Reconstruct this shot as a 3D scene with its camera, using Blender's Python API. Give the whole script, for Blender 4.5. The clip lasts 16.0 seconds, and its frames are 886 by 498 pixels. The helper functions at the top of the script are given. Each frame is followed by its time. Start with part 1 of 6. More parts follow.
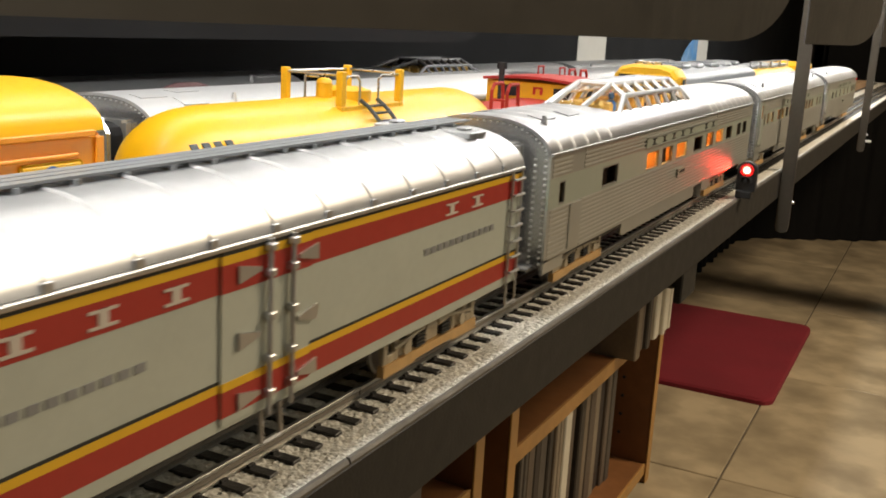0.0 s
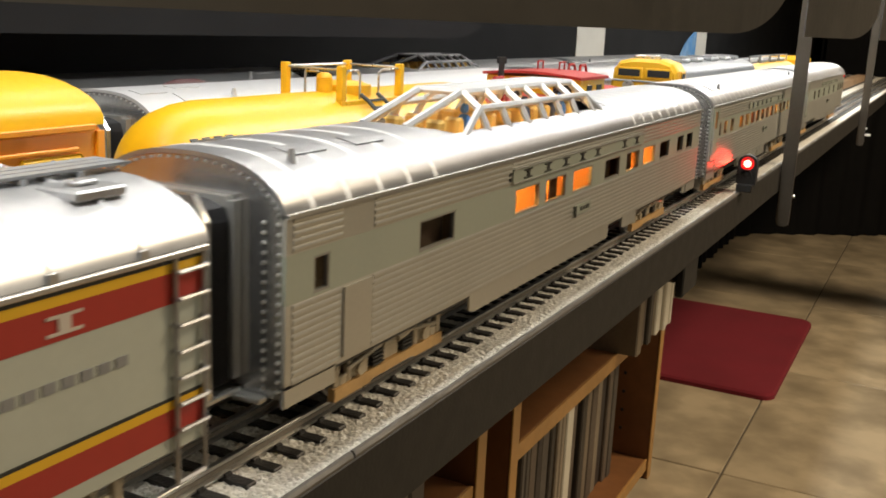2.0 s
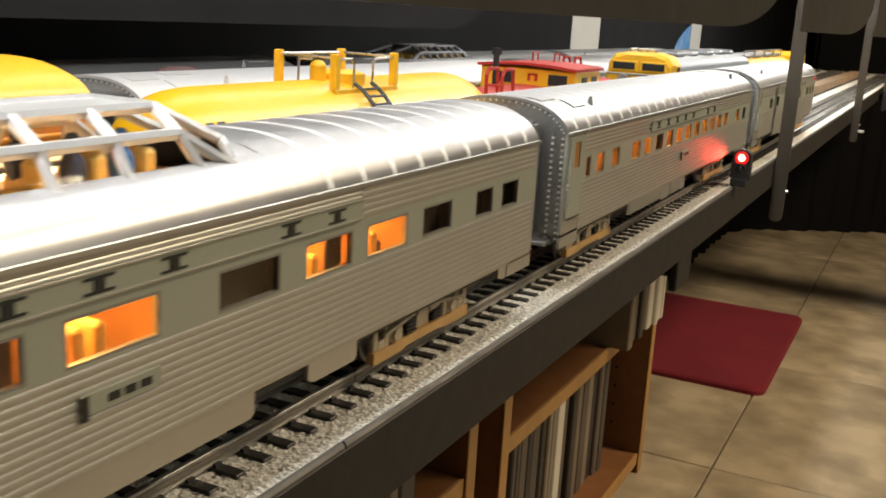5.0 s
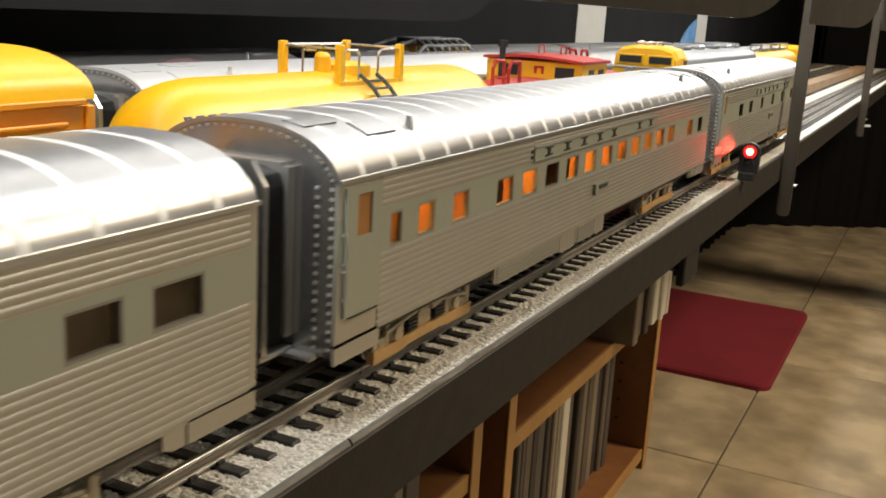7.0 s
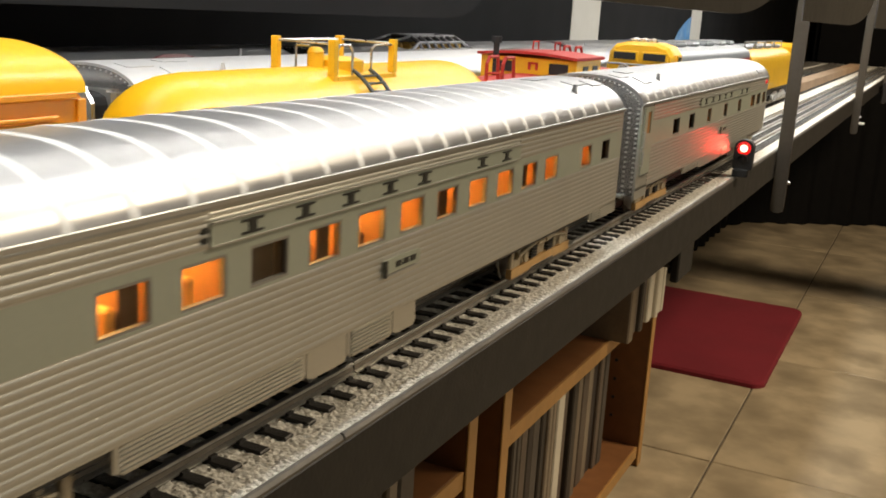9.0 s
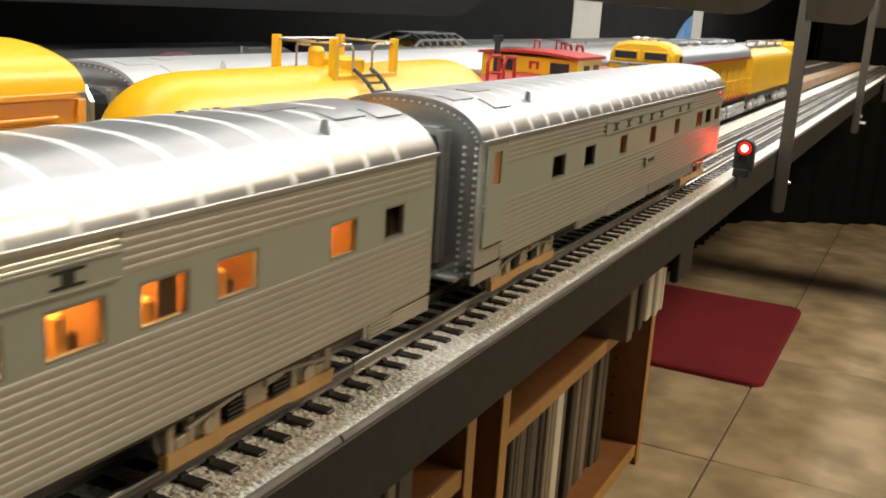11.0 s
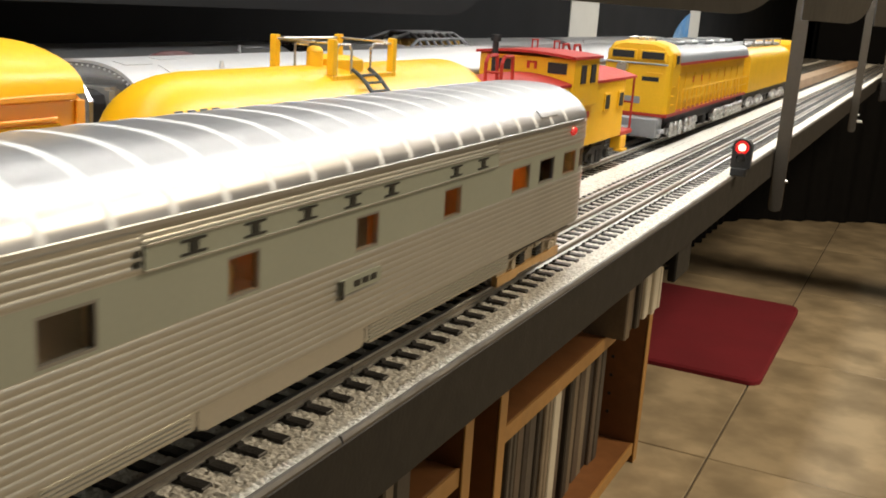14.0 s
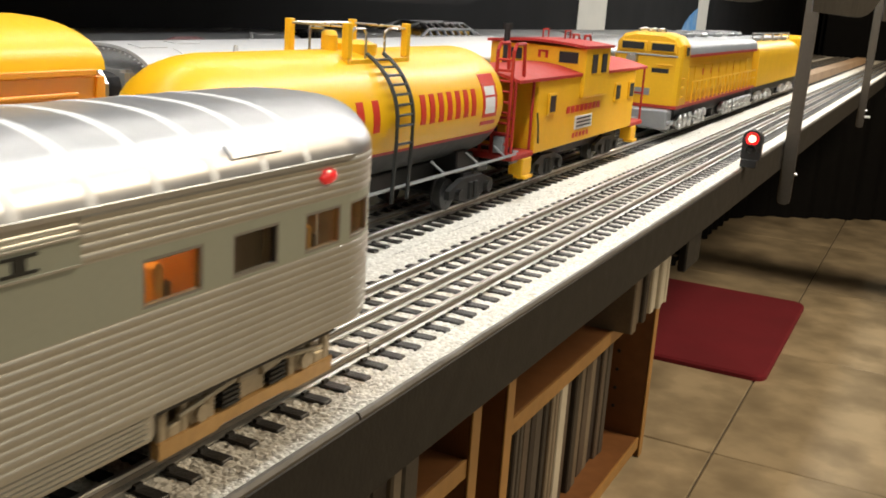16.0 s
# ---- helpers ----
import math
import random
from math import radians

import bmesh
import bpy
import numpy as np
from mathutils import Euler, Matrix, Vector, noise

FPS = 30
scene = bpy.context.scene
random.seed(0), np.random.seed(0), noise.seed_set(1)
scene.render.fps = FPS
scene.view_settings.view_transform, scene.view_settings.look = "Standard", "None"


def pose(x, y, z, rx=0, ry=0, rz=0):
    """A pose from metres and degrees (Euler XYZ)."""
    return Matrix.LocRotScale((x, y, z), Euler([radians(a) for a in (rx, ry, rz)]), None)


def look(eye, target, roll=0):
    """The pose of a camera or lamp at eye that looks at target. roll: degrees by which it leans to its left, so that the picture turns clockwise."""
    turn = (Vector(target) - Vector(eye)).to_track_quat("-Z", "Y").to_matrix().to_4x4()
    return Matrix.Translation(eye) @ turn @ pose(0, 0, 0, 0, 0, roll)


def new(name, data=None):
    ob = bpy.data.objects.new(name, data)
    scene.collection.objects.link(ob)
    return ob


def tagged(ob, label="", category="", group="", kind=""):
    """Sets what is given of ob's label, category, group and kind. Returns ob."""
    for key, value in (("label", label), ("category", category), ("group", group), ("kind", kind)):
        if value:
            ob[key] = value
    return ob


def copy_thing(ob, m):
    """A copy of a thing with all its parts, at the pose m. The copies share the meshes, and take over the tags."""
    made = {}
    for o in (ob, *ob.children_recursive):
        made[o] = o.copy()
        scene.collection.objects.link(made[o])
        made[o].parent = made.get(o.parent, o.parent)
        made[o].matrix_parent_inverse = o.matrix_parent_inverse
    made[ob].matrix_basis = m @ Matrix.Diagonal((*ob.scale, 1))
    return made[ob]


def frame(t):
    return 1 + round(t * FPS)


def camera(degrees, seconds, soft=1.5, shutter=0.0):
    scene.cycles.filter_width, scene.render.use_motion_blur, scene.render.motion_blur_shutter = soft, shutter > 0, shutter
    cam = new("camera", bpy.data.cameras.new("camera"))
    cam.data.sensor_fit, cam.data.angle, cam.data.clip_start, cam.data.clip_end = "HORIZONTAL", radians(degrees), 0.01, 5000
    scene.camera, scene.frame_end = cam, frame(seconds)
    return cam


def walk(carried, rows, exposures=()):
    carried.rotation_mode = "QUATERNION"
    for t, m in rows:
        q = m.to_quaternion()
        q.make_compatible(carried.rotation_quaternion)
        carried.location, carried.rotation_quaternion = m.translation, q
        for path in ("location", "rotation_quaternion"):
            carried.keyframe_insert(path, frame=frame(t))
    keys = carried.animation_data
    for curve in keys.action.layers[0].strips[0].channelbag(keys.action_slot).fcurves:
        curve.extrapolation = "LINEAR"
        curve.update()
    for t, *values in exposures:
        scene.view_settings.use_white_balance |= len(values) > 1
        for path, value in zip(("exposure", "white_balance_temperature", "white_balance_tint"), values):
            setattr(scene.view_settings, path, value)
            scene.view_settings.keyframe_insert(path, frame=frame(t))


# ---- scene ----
# Camera: hand-held beside the layout, almost still
cam = camera(48.2, 16.0, soft=1.8, shutter=0.5)


def held(x, y, z, yaw, pitch, roll):
    return pose(x, y, z, 90 + pitch, 0, yaw) @ pose(0, 0, 0, 0, 0, roll)


PATH = [
    (0.0, 0.1583, -0.2627, 0.1181, 26.42, -12.98, 3.22), (0.5, 0.1576, -0.2610, 0.1162, 26.21, -12.99, 3.26),
    (1.0, 0.1582, -0.2626, 0.1147, 26.25, -12.94, 3.07), (1.5, 0.1565, -0.2627, 0.1150, 26.30, -13.18, 3.30),
    (2.0, 0.1573, -0.2626, 0.1160, 26.39, -13.07, 2.76), (2.5, 0.1569, -0.2618, 0.1160, 26.29, -13.26, 3.23),
    (3.0, 0.1566, -0.2608, 0.1157, 26.09, -13.27, 3.46), (3.5, 0.1559, -0.2612, 0.1147, 26.10, -13.34, 3.37),
    (4.0, 0.1563, -0.2620, 0.1132, 26.11, -13.41, 3.23), (4.5, 0.1559, -0.2610, 0.1140, 26.00, -13.54, 3.40),
    (5.0, 0.1558, -0.2604, 0.1143, 25.91, -13.44, 3.37), (7.5, 0.1518, -0.2552, 0.1120, 26.13, -13.75, 3.33),
    (8.0, 0.1533, -0.2555, 0.1134, 25.90, -13.65, 3.44), (8.5, 0.1527, -0.2544, 0.1124, 25.89, -13.87, 3.40),
    (9.0, 0.1526, -0.2550, 0.1107, 25.81, -13.77, 3.33), (11.5, 0.1515, -0.2540, 0.1125, 25.78, -14.06, 3.70),
    (12.0, 0.1508, -0.2543, 0.1108, 25.78, -14.08, 3.56), (12.5, 0.1511, -0.2548, 0.1107, 25.68, -14.18, 3.77),
    (13.0, 0.1505, -0.2550, 0.1105, 25.76, -14.23, 3.82), (13.5, 0.1497, -0.2539, 0.1102, 25.76, -14.16, 3.49),
    (14.0, 0.1516, -0.2545, 0.1132, 25.61, -14.11, 3.72), (14.5, 0.1501, -0.2541, 0.1117, 25.59, -14.13, 3.78),
    (15.0, 0.1506, -0.2547, 0.1101, 25.60, -14.20, 3.74), (15.5, 0.1496, -0.2556, 0.1078, 25.70, -14.30, 3.77),
    (16.0, 0.1492, -0.2577, 0.1080, 25.85, -14.32, 3.95)]
walk(cam, [(t, held(*r)) for t, *r in PATH])

# ---- world and lights ----
world = bpy.data.worlds.new("world")
scene.world = world
world.use_nodes = True
world.node_tree.nodes["Background"].inputs[0].default_value = (0.02, 0.02, 0.022, 1)
world.node_tree.nodes["Background"].inputs[1].default_value = 0.2


def area_lamp(name, at, to, sx, sy, watts, colour):
    data = bpy.data.lights.new(name, "AREA")
    data.shape, data.size, data.size_y, data.energy, data.color = "RECTANGLE", sx, sy, watts, colour
    ob = new(name, data)
    ob.matrix_world = look(at, to)
    return ob


# LED strip under the upper deck, just behind the valance, running along the track
strip = area_lamp("led_strip_light", (0.005, 0.78, 0.300), (0.005, 0.78, 0.0), 0.026, 3.30, 7.4, (0.99, 0.985, 0.94))
strip.matrix_world = pose(0.005, 0.78, 0.300, 0, 0, 0)
strip_rear = area_lamp("rear_led_strip_light", (-0.187, 0.75, 0.322), (-0.187, 0.75, 0.0), 0.020, 2.9, 3.1, (1.0, 0.97, 0.905))
strip_rear.matrix_world = pose(-0.187, 0.75, 0.322, 0, 0, 0)
# warm ceiling lamp of the room, far down the aisle; then an unseen fill added from the side
area_lamp("room_lamp_light", (1.25, 1.6, 1.55), (0.75, 1.7, -0.6), 0.5, 0.5, 50, (1.0, 0.80, 0.55))
area_lamp("aisle_lamp_light", (1.9, 0.6, 0.80), (0.2, 0.3, 0.0), 1.6, 1.4, 8.4, (1.0, 0.925, 0.76))


# ---- materials ----
def mat(name, base, rough=0.5, metal=0.0, grain=0.0, grain_scale=400.0, stain=0.0, stain_scale=30.0, bump=0.0, bump_scale=900.0,
        vary=0.0, coat=0.0, glow=None, glow_strength=0.0, island=False, stain_colour=None):
    m = bpy.data.materials.new(name)
    m.use_nodes = True
    nt = m.node_tree
    b = nt.nodes["Principled BSDF"]
    b.inputs["Roughness"].default_value = rough
    b.inputs["Metallic"].default_value = metal
    b.inputs["Coat Weight"].default_value = coat
    co = nt.nodes.new("ShaderNodeTexCoord")
    col = None

    def mixed(a, fac, dark):
        n = nt.nodes.new("ShaderNodeMix")
        n.data_type = "RGBA"
        nt.links.new(fac, n.inputs[0])
        if hasattr(a, "links"):
            nt.links.new(a, n.inputs[6])
        else:
            n.inputs[6].default_value = (*a, 1)
        n.inputs[7].default_value = (*dark, 1)
        return n.outputs[2]

    def noise_fac(scale, lo, hi, amount):
        n = nt.nodes.new("ShaderNodeTexNoise")
        n.inputs["Scale"].default_value = scale
        n.inputs["Detail"].default_value = 5
        nt.links.new(co.outputs["Object"], n.inputs["Vector"])
        r = nt.nodes.new("ShaderNodeMapRange")
        r.inputs[1].default_value, r.inputs[2].default_value, r.inputs[3].default_value, r.inputs[4].default_value = lo, hi, 0, amount
        nt.links.new(n.outputs[0], r.inputs[0])
        return r.outputs[0]

    cur = base
    if stain:
        cur = mixed(cur, noise_fac(stain_scale, 0.42, 0.72, stain), stain_colour or tuple(c * 0.45 for c in base))
    if grain:
        cur = mixed(cur, noise_fac(grain_scale, 0.35, 0.7, grain), tuple(c * 0.55 for c in base))
    if vary:
        src = nt.nodes.new("ShaderNodeNewGeometry").outputs["Random Per Island"] if island else nt.nodes.new("ShaderNodeObjectInfo").outputs["Random"]
        mul = nt.nodes.new("ShaderNodeMath")
        mul.operation = "MULTIPLY"
        mul.inputs[1].default_value = vary
        nt.links.new(src, mul.inputs[0])
        cur = mixed(cur, mul.outputs[0], tuple(c * 0.35 for c in base))
    if hasattr(cur, "links"):
        nt.links.new(cur, b.inputs["Base Color"])
        rr = nt.nodes.new("ShaderNodeMapRange")
        rr.inputs[3].default_value, rr.inputs[4].default_value = max(rough - 0.07, 0.02), min(rough + 0.1, 1)
        n = nt.nodes.new("ShaderNodeTexNoise")
        n.inputs["Scale"].default_value = grain_scale * 0.6
        nt.links.new(co.outputs["Object"], n.inputs["Vector"])
        nt.links.new(n.outputs[0], rr.inputs[0])
        nt.links.new(rr.outputs[0], b.inputs["Roughness"])
    else:
        b.inputs["Base Color"].default_value = (*base, 1)
    if bump:
        n = nt.nodes.new("ShaderNodeTexNoise")
        n.inputs["Scale"].default_value = bump_scale
        n.inputs["Detail"].default_value = 4
        nt.links.new(co.outputs["Object"], n.inputs["Vector"])
        bp = nt.nodes.new("ShaderNodeBump")
        bp.inputs["Strength"].default_value = bump
        bp.inputs["Distance"].default_value = 0.001
        nt.links.new(n.outputs[0], bp.inputs["Height"])
        nt.links.new(bp.outputs[0], b.inputs["Normal"])
    if glow:
        b.inputs["Emission Color"].default_value = (*glow, 1)
        b.inputs["Emission Strength"].default_value = glow_strength
    return m


def glass_mat(name, tint=(0.9, 0.92, 0.9), gloss=0.12):
    m = bpy.data.materials.new(name)
    m.use_nodes = True
    nt = m.node_tree
    nt.nodes.remove(nt.nodes["Principled BSDF"])
    t = nt.nodes.new("ShaderNodeBsdfTransparent")
    t.inputs[0].default_value = (*tint, 1)
    g = nt.nodes.new("ShaderNodeBsdfGlossy")
    g.inputs["Roughness"].default_value = 0.0
    mx = nt.nodes.new("ShaderNodeMixShader")
    mx.inputs[0].default_value = gloss
    nt.links.new(t.outputs[0], mx.inputs[1])
    nt.links.new(g.outputs[0], mx.inputs[2])
    nt.links.new(mx.outputs[0], nt.nodes["Material Output"].inputs[0])
    return m


SILVER = mat("silver_paint", (0.60, 0.60, 0.58), 0.34, 0.75, grain=0.12, grain_scale=900, stain=0.12, stain_scale=25)
END_SILVER = mat("polished_end_silver", (0.56, 0.56, 0.56), 0.20, 0.9, grain=0.1, grain_scale=700, stain=0.1, stain_scale=40)
FLUTE = mat("fluted_silver", (0.55, 0.545, 0.50), 0.36, 0.6, grain=0.12, grain_scale=900, stain=0.1, stain_scale=40)
BAND = mat("satin_band_paint", (0.42, 0.455, 0.385), 0.42, 0.25, grain=0.08, grain_scale=700, stain=0.08, stain_scale=30)
ROOF_RIB = mat("roof_rib_silver", (0.66, 0.66, 0.65), 0.55, 0.35, grain=0.15, grain_scale=600, stain=0.2, stain_scale=60)
ROOF = mat("roof_silver", (0.41, 0.41, 0.415), 0.33, 0.8, grain=0.08, grain_scale=500, stain=0.15, stain_scale=18)
DOMEFRAME = mat("dome_frame_silver", (0.62, 0.62, 0.62), 0.38, 0.5, grain=0.1)
REEFROOF = mat("reefer_roof_paint", (0.55, 0.55, 0.555), 0.36, 0.85, grain=0.1, stain=0.2, stain_scale=30)
CREAM = mat("reefer_side_paint", (0.52, 0.55, 0.48), 0.42, 0.1, grain=0.08, stain=0.12, stain_scale=40)
STRIPE_RED = mat("stripe_red", (0.40, 0.034, 0.024), 0.42, grain=0.1)
STRIPE_YELLOW = mat("stripe_yellow", (0.80, 0.47, 0.02), 0.42, grain=0.1)
BLACK = mat("matt_black_plastic", (0.012, 0.012, 0.012), 0.55, grain=0.3, grain_scale=300)
LETTER = mat("lettering_black", (0.02, 0.022, 0.02), 0.5)
LETTER_WHITE = mat("lettering_pale", (0.62, 0.55, 0.48), 0.5)
MAROON = mat("dark_maroon", (0.07, 0.012, 0.012), 0.5, grain=0.2)
LETTER_RED = mat("lettering_red", (0.55, 0.03, 0.015), 0.45)
RUBBER = mat("bellows_rubber", (0.015, 0.015, 0.017), 0.6, bump=0.3)
TRUCK = mat("truck_silver", (0.58, 0.50, 0.36), 0.42, 0.3, grain=0.3, stain=0.45, stain_scale=120, bump=0.2)
# bar colour carries the warm light reflected from below
TRUCK_WARM_LIT = mat("truck_bar_warm_lit", (0.62, 0.38, 0.15), 0.45, 0.1, grain=0.25, stain=0.3, stain_scale=90)
TRUCK_DARK = mat("truck_dark", (0.06, 0.06, 0.06), 0.45, 0.4, grain=0.3, stain=0.4, stain_scale=120)
TRUCK_GREY = mat("truck_grey", (0.60, 0.60, 0.60), 0.32, 0.75, grain=0.3, stain=0.35, stain_scale=120)
STEEL = mat("wheel_steel", (0.55, 0.53, 0.50), 0.28, 0.95, grain=0.2)
WINDOW_FRAME = mat("window_gasket", (0.30, 0.29, 0.26), 0.45, 0.3)
GLASS = glass_mat("window_glass", (0.90, 0.88, 0.84), 0.05)
DOMEGLASS = glass_mat("dome_glass", (0.97, 0.98, 0.98), 0.006)
INTERIOR = mat("interior_amber", (0.42, 0.19, 0.05), 0.6, grain=0.3, grain_scale=250, stain=0.5, stain_scale=60)
CURTAIN = mat("curtain_brown", (0.055, 0.028, 0.014), 0.8, grain=0.4, grain_scale=800)
SEAT = mat("seat_tan", (0.74, 0.47, 0.12), 0.6, grain=0.2)
FIG_BLUE = mat("figure_blue", (0.05, 0.16, 0.45), 0.6, grain=0.2)
FIG_PALE = mat("figure_pale", (0.6, 0.5, 0.42), 0.6, grain=0.2)
FIG_DARK = mat("figure_dark", (0.04, 0.05, 0.09), 0.6, grain=0.2)
CABIN_DIM = mat("cabin_lamp_dim", (1, 0.7, 0.3), 0.5, glow=(1.0, 0.50, 0.12), glow_strength=9.0)
CABIN_GLOW = mat("cabin_lamp", (1, 0.7, 0.3), 0.5, glow=(1.0, 0.58, 0.16), glow_strength=38.0)
DOME_GLOW = mat("dome_lamp", (1, 0.8, 0.5), 0.5, glow=(1.0, 0.66, 0.30), glow_strength=10.0)
RED_GLOW = mat("marker_red", (0.7, 0.02, 0.02), 0.25, glow=(1.0, 0.03, 0.03), glow_strength=0.35, coat=0.5)
SIGNAL_GLOW = mat("signal_red_lens", (1, 0.1, 0.05), 0.3, glow=(1.0, 0.075, 0.05), glow_strength=26.0)
YELLOW = mat("armour_yellow", (0.86, 0.47, 0.006), 0.36, grain=0.05, grain_scale=500, stain=0.08, stain_scale=30, coat=0.05)
YELLOW_SATIN = mat("satin_yellow", (0.82, 0.45, 0.010), 0.42, grain=0.1, grain_scale=500, stain=0.12, stain_scale=50)
ORANGE = mat("bright_orange", (0.90, 0.32, 0.008), 0.36, grain=0.06, grain_scale=400, stain=0.08, stain_scale=40)
CAB_RED = mat("caboose_red", (0.40, 0.020, 0.011), 0.55, grain=0.15, stain=0.15, stain_scale=60)
LOCO_GREY = mat("locomotive_grey", (0.30, 0.31, 0.32), 0.38, 0.2, grain=0.15, stain=0.2, stain_scale=40)
SHIELD_BLUE = mat("shield_blue", (0.03, 0.10, 0.33), 0.4, grain=0.1)
WHITE = mat("white_decal", (0.75, 0.75, 0.72), 0.5, grain=0.05)
RAIL = mat("rail_metal", (0.70, 0.69, 0.67), 0.30, 0.95, grain=0.2, grain_scale=600, stain=0.15, stain_scale=60, stain_colour=(0.45, 0.38, 0.30))
# rail webs, darker and browner than the heads
RAIL_SIDE = mat("rail_web_dark", (0.26, 0.225, 0.18), 0.5, 0.4, grain=0.3, grain_scale=700, stain=0.3, stain_scale=90)
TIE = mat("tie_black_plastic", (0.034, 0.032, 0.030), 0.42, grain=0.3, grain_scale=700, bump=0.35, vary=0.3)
# far ties: same black plastic, lightened for the glare over distant track
TIE_FAR_GLARE = mat("tie_black_plastic_far_glare", (0.060, 0.057, 0.053), 0.45, grain=0.3, grain_scale=700, vary=0.3, island=True)
DECK = mat("deck_board", (0.10, 0.085, 0.07), 0.7, grain=0.3, stain=0.3)
FASCIA = mat("fascia_dark_brown", (0.0125, 0.0105, 0.0085), 0.65, grain=0.35, grain_scale=160, stain=0.4, stain_scale=9, bump=0.15, bump_scale=500)
EDGE_LIP = mat("edge_trim_worn", (0.15, 0.138, 0.12), 0.45, 0.2, grain=0.5, grain_scale=250, stain=0.5, stain_scale=60)
POST = mat("post_bronze_paint", (0.085, 0.070, 0.052), 0.48, 0.25, grain=0.25, grain_scale=300, stain=0.3, stain_scale=20, bump=0.1)
VALANCE = mat("valance_grey", (0.085, 0.08, 0.072), 0.32, 0.2, grain=0.15, grain_scale=90, stain=0.25, stain_scale=9)
WALL_BLACK = mat("wall_black", (0.020, 0.020, 0.021), 0.85, grain=0.3, grain_scale=20, stain=0.3, stain_scale=3)
DECK_WHITE = mat("deck_underside_white", (0.72, 0.72, 0.70), 0.7, grain=0.1, grain_scale=60, stain=0.15, stain_scale=6)
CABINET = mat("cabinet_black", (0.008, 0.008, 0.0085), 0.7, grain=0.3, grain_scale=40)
SIGNAL_HALO = mat("signal_red_halo", (0.5, 0.01, 0.01), 0.3, glow=(1.0, 0.012, 0.01), glow_strength=0.9)
WALL_ROOM = mat("wall_room", (0.30, 0.27, 0.23), 0.8, grain=0.1, grain_scale=40, stain=0.2, stain_scale=1.5)
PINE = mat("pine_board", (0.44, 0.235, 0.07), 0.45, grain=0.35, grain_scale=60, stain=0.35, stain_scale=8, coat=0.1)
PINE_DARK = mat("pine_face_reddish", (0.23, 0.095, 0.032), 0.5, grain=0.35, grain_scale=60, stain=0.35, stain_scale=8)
RUG = mat("rug_crimson", (0.20, 0.010, 0.022), 0.95, grain=0.4, grain_scale=260, stain=0.35, stain_scale=7, bump=0.9, bump_scale=420)
GROUT = mat("floor_grout", (0.15, 0.125, 0.095), 0.85, grain=0.3, grain_scale=200)
TILE = mat("floor_tile_stone", (0.54, 0.44, 0.295), 0.38, grain=0.6, grain_scale=11, stain=1.0, stain_scale=5.5, vary=0.25, bump=0.1, bump_scale=60, stain_colour=(0.15, 0.115, 0.07))
PAPER = mat("paper_white", (0.62, 0.60, 0.55), 0.8, grain=0.1, grain_scale=60)
PICTURE_BLUE = mat("picture_blue", (0.10, 0.30, 0.62), 0.6, grain=0.5, grain_scale=60, stain=0.5, stain_scale=25, stain_colour=(0.5, 0.58, 0.62))
WOOD_TAN = mat("wood_strip_tan", (0.46, 0.31, 0.19), 0.55, grain=0.3, grain_scale=80, stain=0.3, stain_scale=12)
BOOKS = [mat("book_cloth", c, 0.6, grain=0.3, grain_scale=200, stain=0.35, stain_scale=25, vary=0.35) for c in
         ((0.06, 0.05, 0.04), (0.13, 0.10, 0.075), (0.27, 0.22, 0.16), (0.19, 0.15, 0.105), (0.10, 0.085, 0.07), (0.045, 0.035, 0.03))]
BOOK_PALE = mat("book_pale", (0.62, 0.58, 0.48), 0.6, grain=0.15, grain_scale=150, stain=0.2)


def ballast_mat():
    m = mat("ballast_grit", (0.66, 0.64, 0.58), 0.85)
    nt = m.node_tree
    b = nt.nodes["Principled BSDF"]
    co = nt.nodes.new("ShaderNodeTexCoord")
    v = nt.nodes.new("ShaderNodeTexVoronoi")
    v.inputs["Scale"].default_value = 850
    nt.links.new(co.outputs["Object"], v.inputs["Vector"])
    r = nt.nodes.new("ShaderNodeValToRGB")
    r.color_ramp.elements[0].color, r.color_ramp.elements[1].color = (0.52, 0.50, 0.45, 1), (0.80, 0.785, 0.73, 1)
    sep = nt.nodes.new("ShaderNodeSeparateColor")
    nt.links.new(v.outputs["Color"], sep.inputs[0])
    nt.links.new(sep.outputs[0], r.inputs[0])
    nt.links.new(r.outputs[0], b.inputs["Base Color"])
    bp = nt.nodes.new("ShaderNodeBump")
    bp.inputs["Strength"].default_value = 0.6
    bp.inputs["Distance"].default_value = 0.0006
    bp.invert = True
    nt.links.new(v.outputs["Distance"], bp.inputs["Height"])
    nt.links.new(bp.outputs[0], b.inputs["Normal"])
    return m


BALLAST = ballast_mat()
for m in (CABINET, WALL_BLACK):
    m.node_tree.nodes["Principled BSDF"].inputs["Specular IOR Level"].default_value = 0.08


# ---- mesh helpers ----
def box(bm, x0, x1, y0, y1, z0, z1, bevel=0.0):
    vs = [bm.verts.new((x, y, z)) for x in (x0, x1) for y in (y0, y1) for z in (z0, z1)]
    fs = [bm.faces.new([vs[i] for i in f]) for f in ((0, 1, 3, 2), (4, 6, 7, 5), (0, 4, 5, 1), (2, 3, 7, 6), (0, 2, 6, 4), (1, 5, 7, 3))]
    if bevel:
        es = {e for f in fs for e in f.edges}
        bmesh.ops.bevel(bm, geom=list(es), offset=bevel, segments=1, affect="EDGES")


